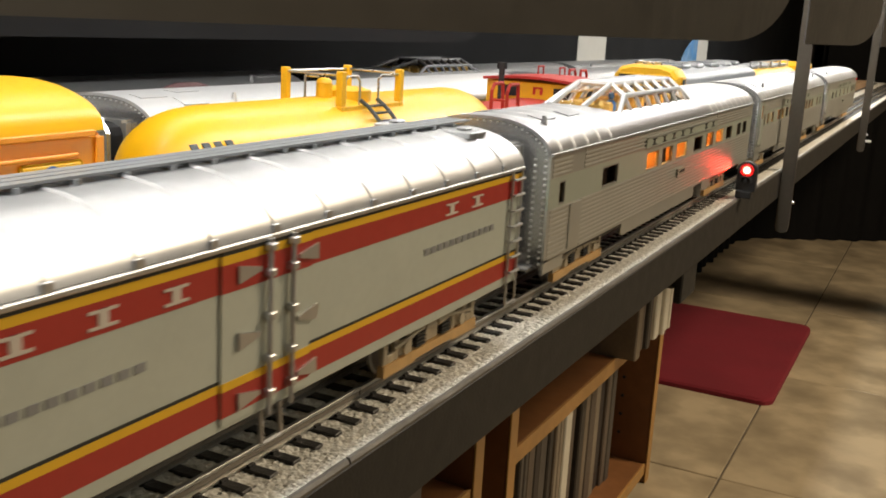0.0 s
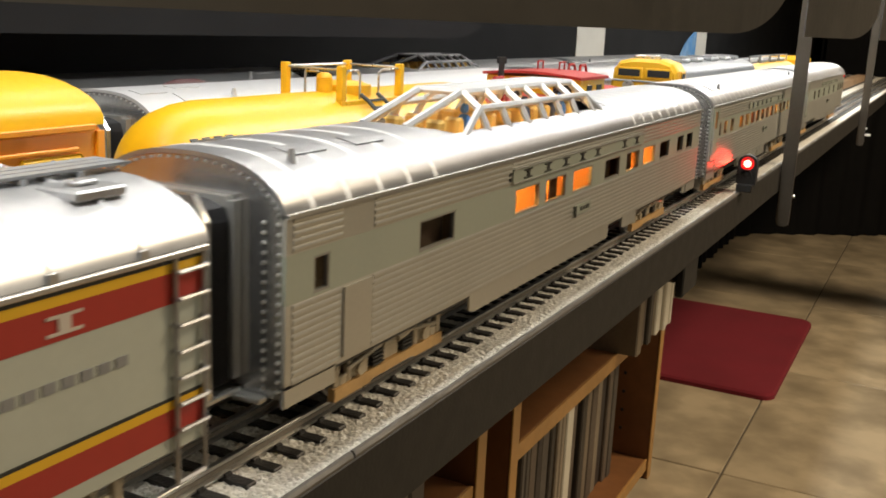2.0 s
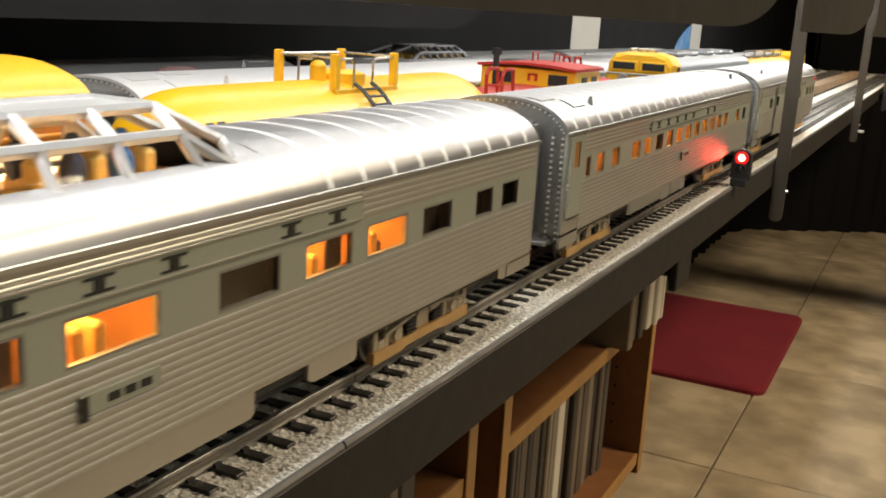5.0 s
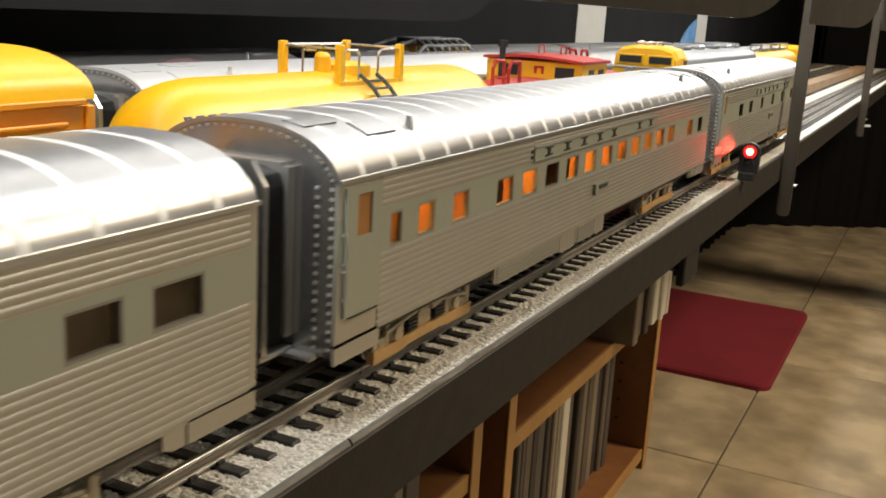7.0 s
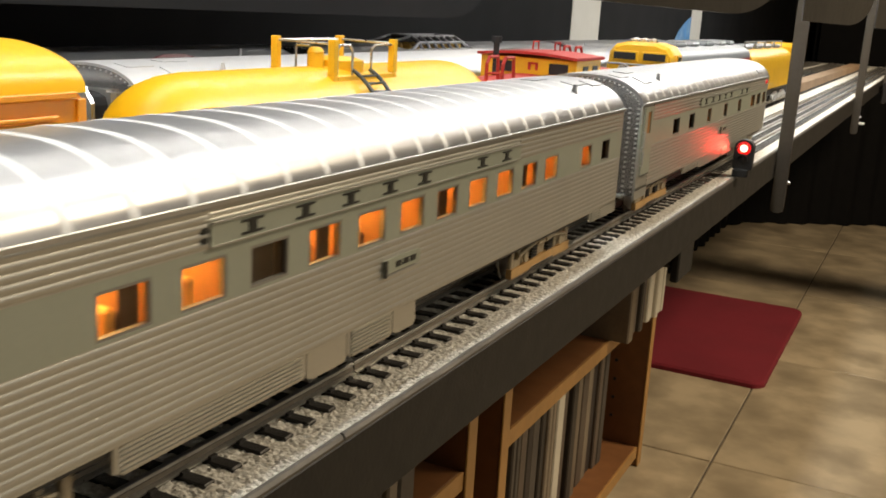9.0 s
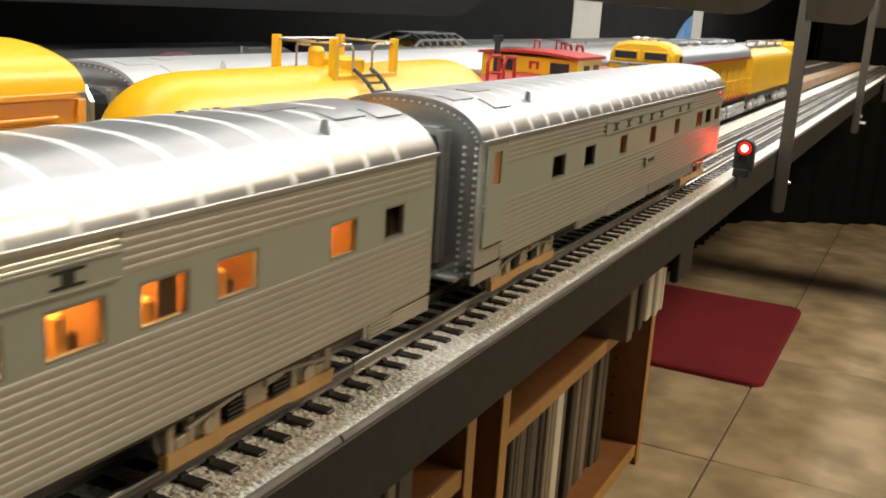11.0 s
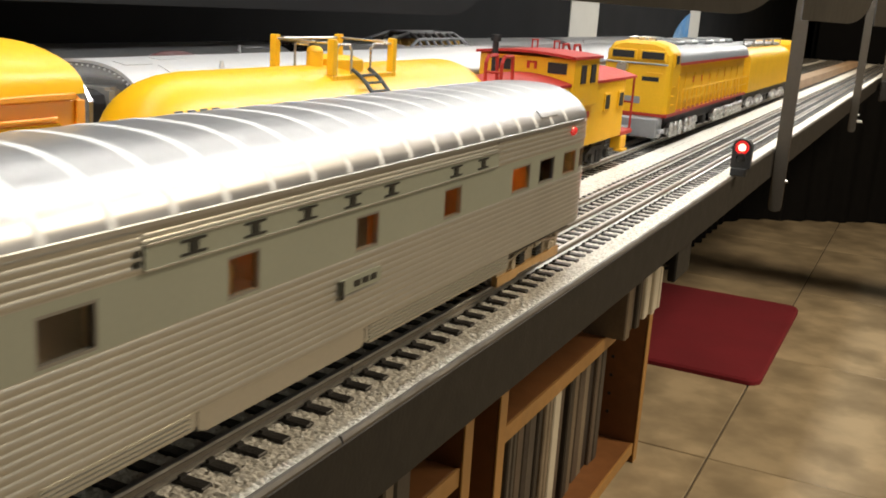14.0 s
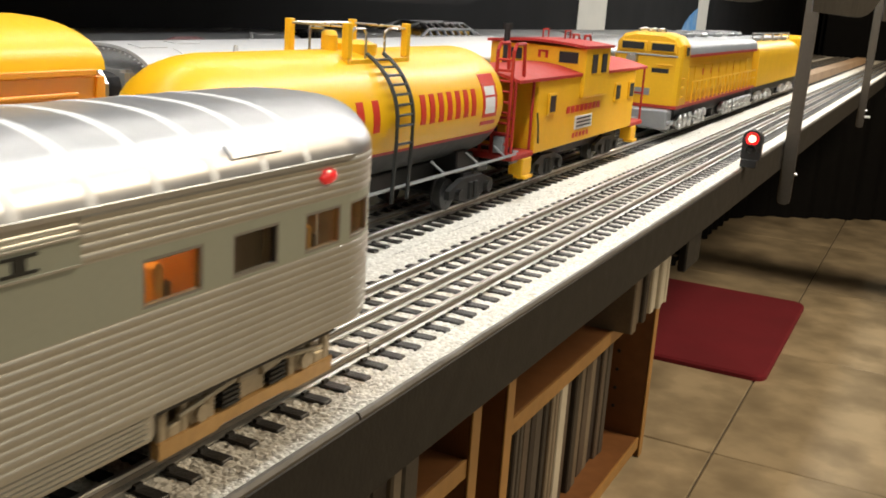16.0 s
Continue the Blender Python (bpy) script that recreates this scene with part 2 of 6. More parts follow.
def rod(bm, a, b, r, n=8, r2=None):
    a, b = Vector(a), Vector(b)
    q = (b - a).to_track_quat("Z", "Y").to_matrix()
    r2 = r if r2 is None else r2
    rings = []
    for p, rr in ((a, r), (b, r2)):
        rings.append([bm.verts.new(p + q @ Vector((rr * math.cos(2 * math.pi * i / n), rr * math.sin(2 * math.pi * i / n), 0))) for i in range(n)])
    for i in range(n):
        j = (i + 1) % n
        bm.faces.new((rings[0][i], rings[0][j], rings[1][j], rings[1][i]))
    bm.faces.new(rings[0][::-1])
    bm.faces.new(rings[1])


def pipe(bm, pts, r, n=6):
    for a, b in zip(pts, pts[1:]):
        rod(bm, a, b, r, n)


def loft(bm, rings, closed=True, cap=True):
    made = [[bm.verts.new(p) for p in ring] for ring in rings]
    n = len(made[0])
    for a, b in zip(made, made[1:]):
        for i in range(n if closed else n - 1):
            j = (i + 1) % n
            bm.faces.new((a[i], a[j], b[j], b[i]))
    if cap and closed:
        bm.faces.new(made[0][::-1])
        bm.faces.new(made[-1])


def ball(bm, c, rx, ry, rz, n=10, m=6):
    rings = []
    for j in range(1, m):
        a = math.pi * j / m
        rings.append([(c[0] + rx * math.sin(a) * math.cos(2 * math.pi * i / n), c[1] + ry * math.sin(a) * math.sin(2 * math.pi * i / n),
                       c[2] - rz * math.cos(a)) for i in range(n)])
    loft(bm, rings)


def made_mesh(name, bm, material, smooth=False):
    bmesh.ops.recalc_face_normals(bm, faces=bm.faces[:])
    me = bpy.data.meshes.new(name)
    bm.to_mesh(me)
    bm.free()
    me.materials.append(material)
    if smooth:
        for p in me.polygons:
            p.use_smooth = True
        me.set_sharp_from_angle(angle=radians(35))
    return me


def part(name, bm, material, parent=None, label="", smooth=False):
    ob = new(name, made_mesh(name, bm, material, smooth))
    if parent is not None:
        ob.parent = parent
    if label:
        ob["label"] = label
    return ob


def part_box(name, material, parent, x0, x1, y0, y1, z0, z1, bevel=0.0, label=""):
    bm = bmesh.new()
    box(bm, x0, x1, y0, y1, z0, z1, bevel)
    return part(name, bm, material, parent, label)


def thing(name, at, label, category, group=""):
    ob = new(name)
    ob.empty_display_size = 0.02
    ob.location = at
    return tagged(ob, label, category, group)


GAUGE = 0.03175
X1, X2, X3, X4 = -GAUGE / 2, -0.0899, -0.1640, -0.2380      # track centres
Z_BED = -0.0049                                             # ballast surface; rail tops are z = 0
FLOOR = -0.61



# ---- room ----
def room():
    for name, m, b in (("wall_back", WALL_BLACK, (-0.42, -0.36, -3.0, 5.5, -0.05, 1.9)), ("wall_under", WALL_BLACK, (-1.5, -1.4, -3.0, 4.4, FLOOR, -0.05)), ("wall_under_cap", WALL_BLACK, (-1.5, -0.4205, -3.0, 4.4, -0.049, -0.01)), ("wall_under_far", WALL_BLACK, (-1.5, -0.4205, 4.4, 4.5, FLOOR, -0.05)), ("wall_under_near", WALL_BLACK, (-1.5, -0.4205, -3.1, -3.0, FLOOR, -0.05)), ("wall_far", WALL_BLACK, (-0.42, 3.2, 4.4, 4.5, FLOOR, 1.9)),
                       ("wall_aisle", WALL_ROOM, (3.1, 3.2, -3.0, 4.4, FLOOR, 1.9)), ("wall_behind", WALL_ROOM, (-0.42, 3.2, -3.1, -3.0, FLOOR, 1.9)),
                       ("ceiling", WALL_ROOM, (-0.42, 3.2, -3.1, 4.5, 1.9, 1.98))):
        tagged(part_box(name, m, None, *b), kind="structure", label="plain dark painted room surface", category="ceiling" if name == "ceiling" else "wall")
    # floor: grout bed with large stone tiles
    bed = tagged(part_box("floor", GROUT, None, -1.4, 3.1, -3.0, 4.4, FLOOR - 0.05, FLOOR - 0.003), "beige mottled stone tile floor with dark joints", "floor", kind="structure")
    s, gap = 0.612, 0.0035
    bm = bmesh.new()
    box(bm, gap / 2, s - gap / 2, gap / 2, s - gap / 2, -0.008, 0.0, 0.0015)
    me = made_mesh("tile", bm, TILE)
    for i in range(-2, 6):
        for j in range(-8, 5):
            t = new("tile", me)
            t.parent = bed
            t.location = (-0.095 + i * s, 1.343 + j * s, FLOOR + random.uniform(-0.0006, 0.0006))
    # rug
    bm = bmesh.new()
    rings = []
    x0, x1, y0, y1 = -0.78, -0.073, 1.735, 2.365
    for k, (ins, z) in enumerate(((0.0, 0.0005), (0.0, 0.009), (0.004, 0.014), (0.02, 0.016))):
        ring = []
        r = 0.03
        for cx, cy, a0 in ((x1 - r, y1 - r, 0), (x0 + r, y1 - r, 90), (x0 + r, y0 + r, 180), (x1 - r, y0 + r, 270)):
            for a in range(0, 91, 15):
                q = radians(a0 + a)
                ring.append((cx + (r - ins) * math.cos(q), cy + (r - ins) * math.sin(q), FLOOR + z))
        rings.append(ring)
    loft(bm, rings)
    tagged(part("rug", bm, RUG, None, smooth=True), "crimson plush bath rug lying on the stone tiles", "rug")
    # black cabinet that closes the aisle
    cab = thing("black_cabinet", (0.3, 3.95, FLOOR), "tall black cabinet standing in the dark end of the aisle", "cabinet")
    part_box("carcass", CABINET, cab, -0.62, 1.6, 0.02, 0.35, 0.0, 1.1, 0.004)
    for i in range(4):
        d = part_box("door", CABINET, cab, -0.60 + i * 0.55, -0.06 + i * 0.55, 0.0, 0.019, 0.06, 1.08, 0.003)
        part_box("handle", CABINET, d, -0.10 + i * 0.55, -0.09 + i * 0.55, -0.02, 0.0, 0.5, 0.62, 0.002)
    # black sheet in folds round the far corner of the aisle
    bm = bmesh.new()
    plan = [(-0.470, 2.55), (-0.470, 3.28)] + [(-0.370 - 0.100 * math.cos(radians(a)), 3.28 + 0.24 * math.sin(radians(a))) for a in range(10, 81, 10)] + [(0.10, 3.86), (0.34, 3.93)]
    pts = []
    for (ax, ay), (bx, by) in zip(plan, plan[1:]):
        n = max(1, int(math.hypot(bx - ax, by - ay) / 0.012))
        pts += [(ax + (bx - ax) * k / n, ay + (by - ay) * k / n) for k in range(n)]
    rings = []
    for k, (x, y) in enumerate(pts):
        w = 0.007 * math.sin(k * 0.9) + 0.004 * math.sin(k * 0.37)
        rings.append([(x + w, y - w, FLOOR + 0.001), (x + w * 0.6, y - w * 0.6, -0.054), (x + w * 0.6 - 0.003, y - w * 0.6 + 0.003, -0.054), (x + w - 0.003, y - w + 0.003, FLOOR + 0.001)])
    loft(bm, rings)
    tagged(part("black_curtain", bm, CABINET, None, smooth=True), "black folded sheet reaching down to the tiled floor", "curtain")


room()


# ---- layout shelf ----
def layout():
    deck = tagged(part_box("layout_shelf", DECK, None, -0.355, 0.0185, -1.2, 3.4, -0.024, -0.0075), "wooden display shelf that carries the model tracks", "shelf", kind="structure")
    # fascia board, with its edge strip in two lengths
    f = part_box("fascia", FASCIA, deck, 0.0187, 0.0222, -1.2, 3.4, -0.0325, -0.0066, 0.0004, "dark brown painted fascia board")
    for a, b in ((-1.2, -0.0400), (-0.0390, 3.4)):
        bm = bmesh.new()
        n = int((b - a) / 0.012)
        rings = []
        for i in range(n + 1):
            y = a + (b - a) * i / n
            w = 0.0005 * noise.noise((y * 60, 1, 0)) + 0.0003 * noise.noise((y * 300, 4, 0))
            rings.append([(0.0201, y, -0.0066), (0.0201, y, -0.0047 + w), (0.0212, y, -0.0048 + w), (0.0219, y, -0.0058 + w * 0.4), (0.0219, y, -0.0066)])
        loft(bm, rings)
        part("edge_trim", bm, EDGE_LIP, f, "worn grey edge strip")
    # ballast: fine relief near the viewer, plainer beyond
    def sheet(name, x0, x1, y0, y1, step, amp):
        nx, ny = max(2, int((x1 - x0) / step)), max(2, int((y1 - y0) / step))
        xs, ys = np.linspace(x0, x1, nx + 1), np.linspace(y0, y1, ny + 1)
        gx, gy = np.meshgrid(xs, ys)
        rng = np.random.RandomState(7)
        jx = rng.uniform(-0.3, 0.3, gx.shape) * step
        h = rng.uniform(-1, 1, gx.shape) * amp
        jx[:, 0] = jx[:, -1] = 0
        co = np.stack([gx + jx, gy, Z_BED + h], -1).reshape(-1, 3)
        idx = np.arange((nx + 1) * (ny + 1)).reshape(ny + 1, nx + 1)
        quads = np.stack([idx[:-1, :-1], idx[:-1, 1:], idx[1:, 1:], idx[1:, :-1]], -1).reshape(-1, 4)
        me = bpy.data.meshes.new(name)
        me.from_pydata(co.tolist(), [], quads.tolist())
        me.materials.append(BALLAST)
        return tagged(new(name, me), "pale grey ballast grit glued along the tracks", "ballast", kind="stuff")
    sheet("ballast", -0.056, 0.0202, -0.30, 0.55, 0.0010, 0.00042)
    sheet("ballast", -0.056, 0.0202, 0.55, 3.38, 0.006, 0.0002)
    sheet("ballast", -0.352, -0.056, -1.1, 3.38, 0.008, 0.0003)
    sheet("ballast", -0.056, 0.0202, -1.1, -0.30, 0.008, 0.0003)


layout()


def track(name, xc, near_from, near_to, label):
    t = thing(name, (xc, 0, 0), label, "railway track")
    tagged(t, kind="structure")
    h, w = 0.0038, 0.0009
    y0, y1 = -1.1, 3.35
    for k, dx in enumerate((-GAUGE / 2, 0, GAUGE / 2)):
        bm = bmesh.new()
        cuts = [y0, -0.0004, y1] if k == 2 else [y0, 0.21 + 0.1 * k, y1]
        for a, b in zip(cuts, cuts[1:]):
            prof = [(-0.0018, -h), (0.0018, -h), (0.0018, -h + 0.0005), (0.0005, -h + 0.0009), (0.0005, -0.0012), (w, -0.0009), (w, -0.0002),
                    (w * 0.7, 0), (-w * 0.7, 0), (-w, -0.0002), (-w, -0.0009), (-0.0005, -0.0012), (-0.0005, -h + 0.0009), (-0.0018, -h + 0.0005)]
            loft(bm, [[(dx + px, y, pz) for px, pz in prof] for y in (a, b - 0.0007)])
        rail = part("rail", bm, RAIL, t)
        bm = bmesh.new()
        for s in (-1, 1):
            for a, b in zip(cuts, cuts[1:]):
                loft(bm, [[(dx + s * px, y, pz) for px, pz in ((0.0003, -0.0013), (0.0008, -0.0013), (0.0009, -h + 0.0012), (0.0003, -h + 0.0010))] for y in (a, b - 0.0008)])
        part("rail_web", bm, RAIL_SIDE, rail)
    pitch = 0.0109
    bm = bmesh.new()
    box(bm, -0.0262, 0.0262, -0.0021, 0.0021, -0.0074, -0.0040, 0.0003)
    for dx in (-GAUGE / 2, GAUGE / 2):
        for s in (-1, 1):
            box(bm, dx + s * 0.0019, dx + s * 0.0030, -0.0012, 0.0012, -0.0041, -0.0031)
    me = made_mesh("tie", bm, TIE)
    n = 0
    y = -0.30
    far = bmesh.new()
    while y < 3.3:
        if near_from < y < near_to:
            o = new("tie", me)
            o.parent = t
            o.location = (random.uniform(-0.0003, 0.0003), y + random.uniform(-0.0003, 0.0003), 0)
            n += 1
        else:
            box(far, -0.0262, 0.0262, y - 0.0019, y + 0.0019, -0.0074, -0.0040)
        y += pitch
    ob = part("far_tie", far, TIE_FAR_GLARE, t)
    tagged(ob, kind="stuff")
    return t


track("track_1", X1, -0.3, 2.3, "three-rail model track with black ties in pale ballast")
track("track_2", X2, -0.1, 1.6, "three-rail model track beneath the yellow freight cars")
track("track_3", X3, 9, 9, "three-rail model track beneath a silver passenger car")
track("track_4", X4, 9, 9, "three-rail model track in the dark at the wall")


def posts():
    for y, x0 in ((0.74, 0.0224), (1.62, 0.0224), (2.5, 0.0224)):
        p = thing("shelf_post", (x0, y, 0), "flat dark bronze steel upright bolted to the shelf edge", "post", "shelf uprights")
        bm = bmesh.new()
        rings = []
        for z, ins in ((-0.0665, 0.004), (-0.0650, 0.001), (-0.060, 0.0), (1.0, 0.0)):
            rings.append([(0.0 + ins, 0, z), (0.0125 - ins, 0, z), (0.0125 - ins, 0.004, z), (0.0 + ins, 0.004, z)])
        loft(bm, rings)
        part("upright", bm, POST, p)
        bm = bmesh.new()
        rod(bm, (0.0126, 0.002, -0.036), (0.0150, 0.002, -0.036), 0.0014, 8)
        part("bolt", bm, STEEL, p)
        if y > 1 and y < 2:
            part_box("cable_clip", WHITE, p, 0.0126, 0.022, 0.0, 0.004, -0.049, -0.045, 0.0008, "small white cable clip")
    # valance boards with rounded ends
    for a, b in ((-0.9, 0.53), (0.62, 1.43), (1.52, 2.4)):
        bm = bmesh.new()
        prof = [(a, 0.60), (a, 0.1155)]
        R = 0.22 if a < 0 else 0.42
        rz = 0.055
        for k in range(0, 13):
            q = radians(-90 + 90 * k / 12)
            prof.append((b - R + R * math.cos(q), 0.1155 + rz + rz * math.sin(q)))
        prof.append((b, 0.60))
        loft(bm, [[(x, y, z) for y, z in prof] for x in (0.0420, 0.0434)])
        tagged(part("valance_board", bm, VALANCE, None, smooth=True), "glossy dark grey light valance with a rounded lower corner", "valance", "light valances")
    # rear valance between the third and fourth tracks
    bm = bmesh.new()
    prof = [(-0.9, 0.325), (-0.9, 0.1015)]
    for k in range(0, 9):
        q = radians(-90 + 90 * k / 8)
        prof.append((0.46 + 0.08 * math.cos(q), 0.1465 + 0.045 * math.sin(q)))
    prof.append((0.54, 0.325))
    loft(bm, [[(x, y, z) for y, z in prof] for x in (-0.2015, -0.2000)])
    tagged(part("rear_valance", bm, WALL_BLACK, None, smooth=True), "dark grey board hanging between the rear tracks", "valance", kind="structure")
    # unseen upper deck over the tracks; white underside added to reflect light onto the roofs
    tagged(part_box("upper_deck", DECK_WHITE, None, -0.358, 0.0415, -1.2, 3.4, 0.33, 0.35), "unseen next shelf level, underside white to reflect light down", "shelf", kind="structure")
    # aluminium channel of the light strip
    tagged(part_box("led_strip", EDGE_LIP, None, -0.009, 0.019, -0.88, 2.44, 0.303, 0.3295), "slim channel of the light strip under the upper deck", "light strip")
    tagged(part_box("rear_led_strip", EDGE_LIP, None, -0.1985, -0.1755, -0.75, 2.25, 0.3235, 0.3298), "slim channel of the rear light strip under the upper deck", "light strip")
    # shelf added out of view to cast the dark band on the aisle floor
    sl = thing("aisle_shelf", (0.03, 2.35, 0), "added out-of-view shelf on legs that shadows the aisle floor", "shelf")
    part_box("board", FASCIA, sl, 0.0, 2.6, 0.0, 0.16, -0.055, -0.008, 0.002)
    for x in (0.9, 2.4):
        part_box("leg", BLACK, sl, x, x + 0.05, 0.06, 0.11, FLOOR + 0.0006, -0.055, 0.002)
    # bracket below the shelf
    for y in (0.40,):
        b = thing("shelf_bracket", (0.0, y, 0), "black steel bracket below the shelf", "bracket", "shelf brackets")
        part_box("arm", BLACK, b, -0.30, 0.012, -0.015, 0.015, -0.050, -0.0245, 0.002)
        part_box("end_plate", BLACK, b, 0.0125, 0.018, -0.02, 0.02, -0.058, -0.0330, 0.001)


posts()


# ---- rolling stock ----
HALF, EAVE, TOP = 0.0315, 0.0665, 0.0800


def wheel_set(parent, y, r=0.0088, material=STEEL):
    bm = bmesh.new()
    rod(bm, (-GAUGE / 2 - 0.002, 0, 0), (GAUGE / 2 + 0.002, 0, 0), 0.0016, 8)
    for s in (-1, 1):
        rod(bm, (s * (GAUGE / 2 - 0.0022), 0, 0), (s * (GAUGE / 2 - 0.0010), 0, 0), r + 0.001, 20)
        rod(bm, (s * (GAUGE / 2 - 0.0010), 0, 0), (s * (GAUGE / 2 + 0.0032), 0, 0), r, 20, r - 0.0003)
        for k in range(4):
            q = math.pi * k / 2
            rod(bm, (s * (GAUGE / 2 + 0.0031), 0.5 * r * math.cos(q), 0.5 * r * math.sin(q)), (s * (GAUGE / 2 + 0.0036), 0.5 * r * math.cos(q), 0.5 * r * math.sin(q)), 0.0012, 6)
    ob = part("wheel_set", bm, material, parent, smooth=True)
    ob.location = (0, y, r)
    ob["turns"] = r
    return ob


def passenger_truck(car, y, material=TRUCK):
    """Four-wheel truck: cast side frames with open pedestals, bolster springs, brake rigging and a bottom bar."""
    for dy in (-0.0210, 0.0210):
        wheel_set(car, y + dy)
    for s in (-1, 1):
        x0, x1 = 0.0206, 0.0226

        def plate(bm, a, b, z0, z1, o=0.0, bevel=0.0004):
            box(bm, *sorted((s * x0, s * (x1 + o))), y + a, y + b, z0, z1, bevel)

        bm = bmesh.new()
        # bowed top chord with rounded ends
        chord = [(-0.0345, 0.0120), (-0.0320, 0.0150), (-0.0120, 0.0158), (0.0, 0.0148), (0.0120, 0.0158), (0.0320, 0.0150), (0.0345, 0.0120)]
        loft(bm, [[(s * x0, y + a, z), (s * x1, y + a, z), (s * x1, y + a, z + 0.0030), (s * x0, y + a, z + 0.0030)] for a, z in chord])
        for e in (-1, 1):
            # pedestal legs leave a real opening at each axle
            for a, b in ((0.0150, 0.0178), (0.0245, 0.0270), (0.0315, 0.0345)):
                a, b = sorted((e * a, e * b))
                plate(bm, a, b, 0.0068, 0.0155)
            a, b = sorted((e * 0.0270, e * 0.0315))
            plate(bm, a, b, 0.0068, 0.0100)
        sf = part("side_frame", bm, material, car)
        for e in (-1, 1):
            bm = bmesh.new()
            a, b = sorted((e * 0.0180, e * 0.0243))
            plate(bm, a, b, 0.0072, 0.0128, 0.0004, 0.0010)
            rod(bm, (s * (x1 + 0.0003), y + e * 0.0210, 0.0100), (s * (x1 + 0.0014), y + e * 0.0210, 0.0100), 0.0022, 10)
            part("axle_box", bm, material, sf, smooth=True)
            bm = bmesh.new()
            for c in range(5):
                a, b = sorted((e * 0.0062, e * 0.0128))
                plate(bm, a, b, 0.0078 + c * 0.0013, 0.0085 + c * 0.0013, 0.0006, 0.0)
            part("leaf_spring", bm, TRUCK_DARK, sf)
            # brake cylinder and slanting rod
            bm = bmesh.new()
            rod(bm, (s * (x1 + 0.0006), y + e * 0.0010, 0.0138), (s * (x1 + 0.0006), y + e * 0.0085, 0.0146), 0.0016, 8)
            rod(bm, (s * (x1 + 0.0008), y + e * 0.0085, 0.0144), (s * (x1 + 0.0008), y + e * 0.0290, 0.0118), 0.0007, 6)
            part("brake_rod", bm, material, sf)
        bm = bmesh.new()
        plate(bm, -0.0050, 0.0050, 0.0072, 0.0128, -0.0006)
        part("spring_plank", bm, material, sf)
        # bottom bar, stepped down at both pedestals; its tan stands in for warm reflected light
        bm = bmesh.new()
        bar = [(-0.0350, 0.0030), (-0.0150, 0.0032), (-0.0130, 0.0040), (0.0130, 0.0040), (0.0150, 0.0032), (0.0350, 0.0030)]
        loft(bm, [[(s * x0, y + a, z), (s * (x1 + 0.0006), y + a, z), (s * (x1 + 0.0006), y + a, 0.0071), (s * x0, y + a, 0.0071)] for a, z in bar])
        part("base_bar", bm, TRUCK_WARM_LIT, sf)
    part_box("bolster", TRUCK_DARK, car, -0.0200, 0.0200, y - 0.006, y + 0.006, 0.0090, 0.0200, 0.001)


def roof_z(x, half=HALF, eave=EAVE, top=TOP):
    return eave + (top - eave) * (1 - min(1, abs(x) / half) ** 2.6) ** 0.62


def roof_ring(y, half=HALF, eave=EAVE, top=TOP, lift=0.0, thick=0.0012):
    outer, inner = [], []
    for i in range(25):
        a = math.pi * i / 24
        x = half * math.cos(a)
        x = math.copysign(abs(x), math.cos(a))
        outer.append((x * (1 + lift / half), y, roof_z(x, half, eave, top) + lift))
        inner.append((x * (1 - thick / half), y, roof_z(x, half, eave, top) - thick))
    return outer + inner[::-1]


def roof_part(car, y0, y1, ribs=0.0172, hole=None, material=ROOF, name="roof", top=TOP, round_end=None):
    bm = bmesh.new()
    spans = [(y0, y1)] if not hole else [(y0, hole[0]), (hole[1], y1)]
    for a, b in spans:
        loft(bm, [roof_ring(a, top=top), roof_ring(b, top=top)])
    if hole:      # shoulders beside the dome opening
        for s in (-1, 1):
            loft(bm, [[p for p in side_shoulder(y, s)] for y in hole])
    if round_end:
        rings = []
        for k in range(13):
            q = math.sin(math.pi / 2 * k / 12) * 0.995
            w = math.sqrt(1 - q * q)
            hw = max(0.002, HALF * w)
            rings.append(roof_ring(y1 + round_end * q, hw, EAVE, EAVE + (TOP - EAVE) * (0.12 + 0.88 * w ** 0.45)))
        loft(bm, rings)
    rf = part(name, bm, material, car, smooth=True)
    bm = bmesh.new()
    loft(bm, [roof_ring(d, top=top, lift=l, thick=0.0004) for d, l in ((-0.0014, 0.0), (-0.0008, 0.00013), (0.0008, 0.00013), (0.0014, 0.0))])
    me = made_mesh("roof_rib", bm, ROOF_RIB, True)
    y = y0 + 0.012
    while y < y1 - 0.008:
        if not hole or not (hole[0] - 0.006 < y < hole[1] + 0.006):
            rib = new("roof_rib", me)
            rib.parent = rf
            rib.location = (0, y, 0)
        y += ribs
    bm = bmesh.new()
    for s in (-1, 1):
        box(bm, s * HALF - 0.0003 if s > 0 else -HALF - 0.0011, s * HALF + 0.0011 if s > 0 else -HALF + 0.0003, y0, y1, EAVE - 0.0006, EAVE + 0.0004)
    part("drip_rail", bm, SILVER, rf)
    return rf


def side_shoulder(y, s):
    xs = [0.0205, 0.0230, 0.0255, 0.0280, 0.0298, 0.0310, HALF]
    return [(s * x, y, roof_z(x)) for x in xs] + [(s * (x - 0.0008), y, roof_z(x) - 0.0012) for x in xs[::-1]]


def path_straight(s):
    return lambda u: (s * HALF, u, s, 0.0)


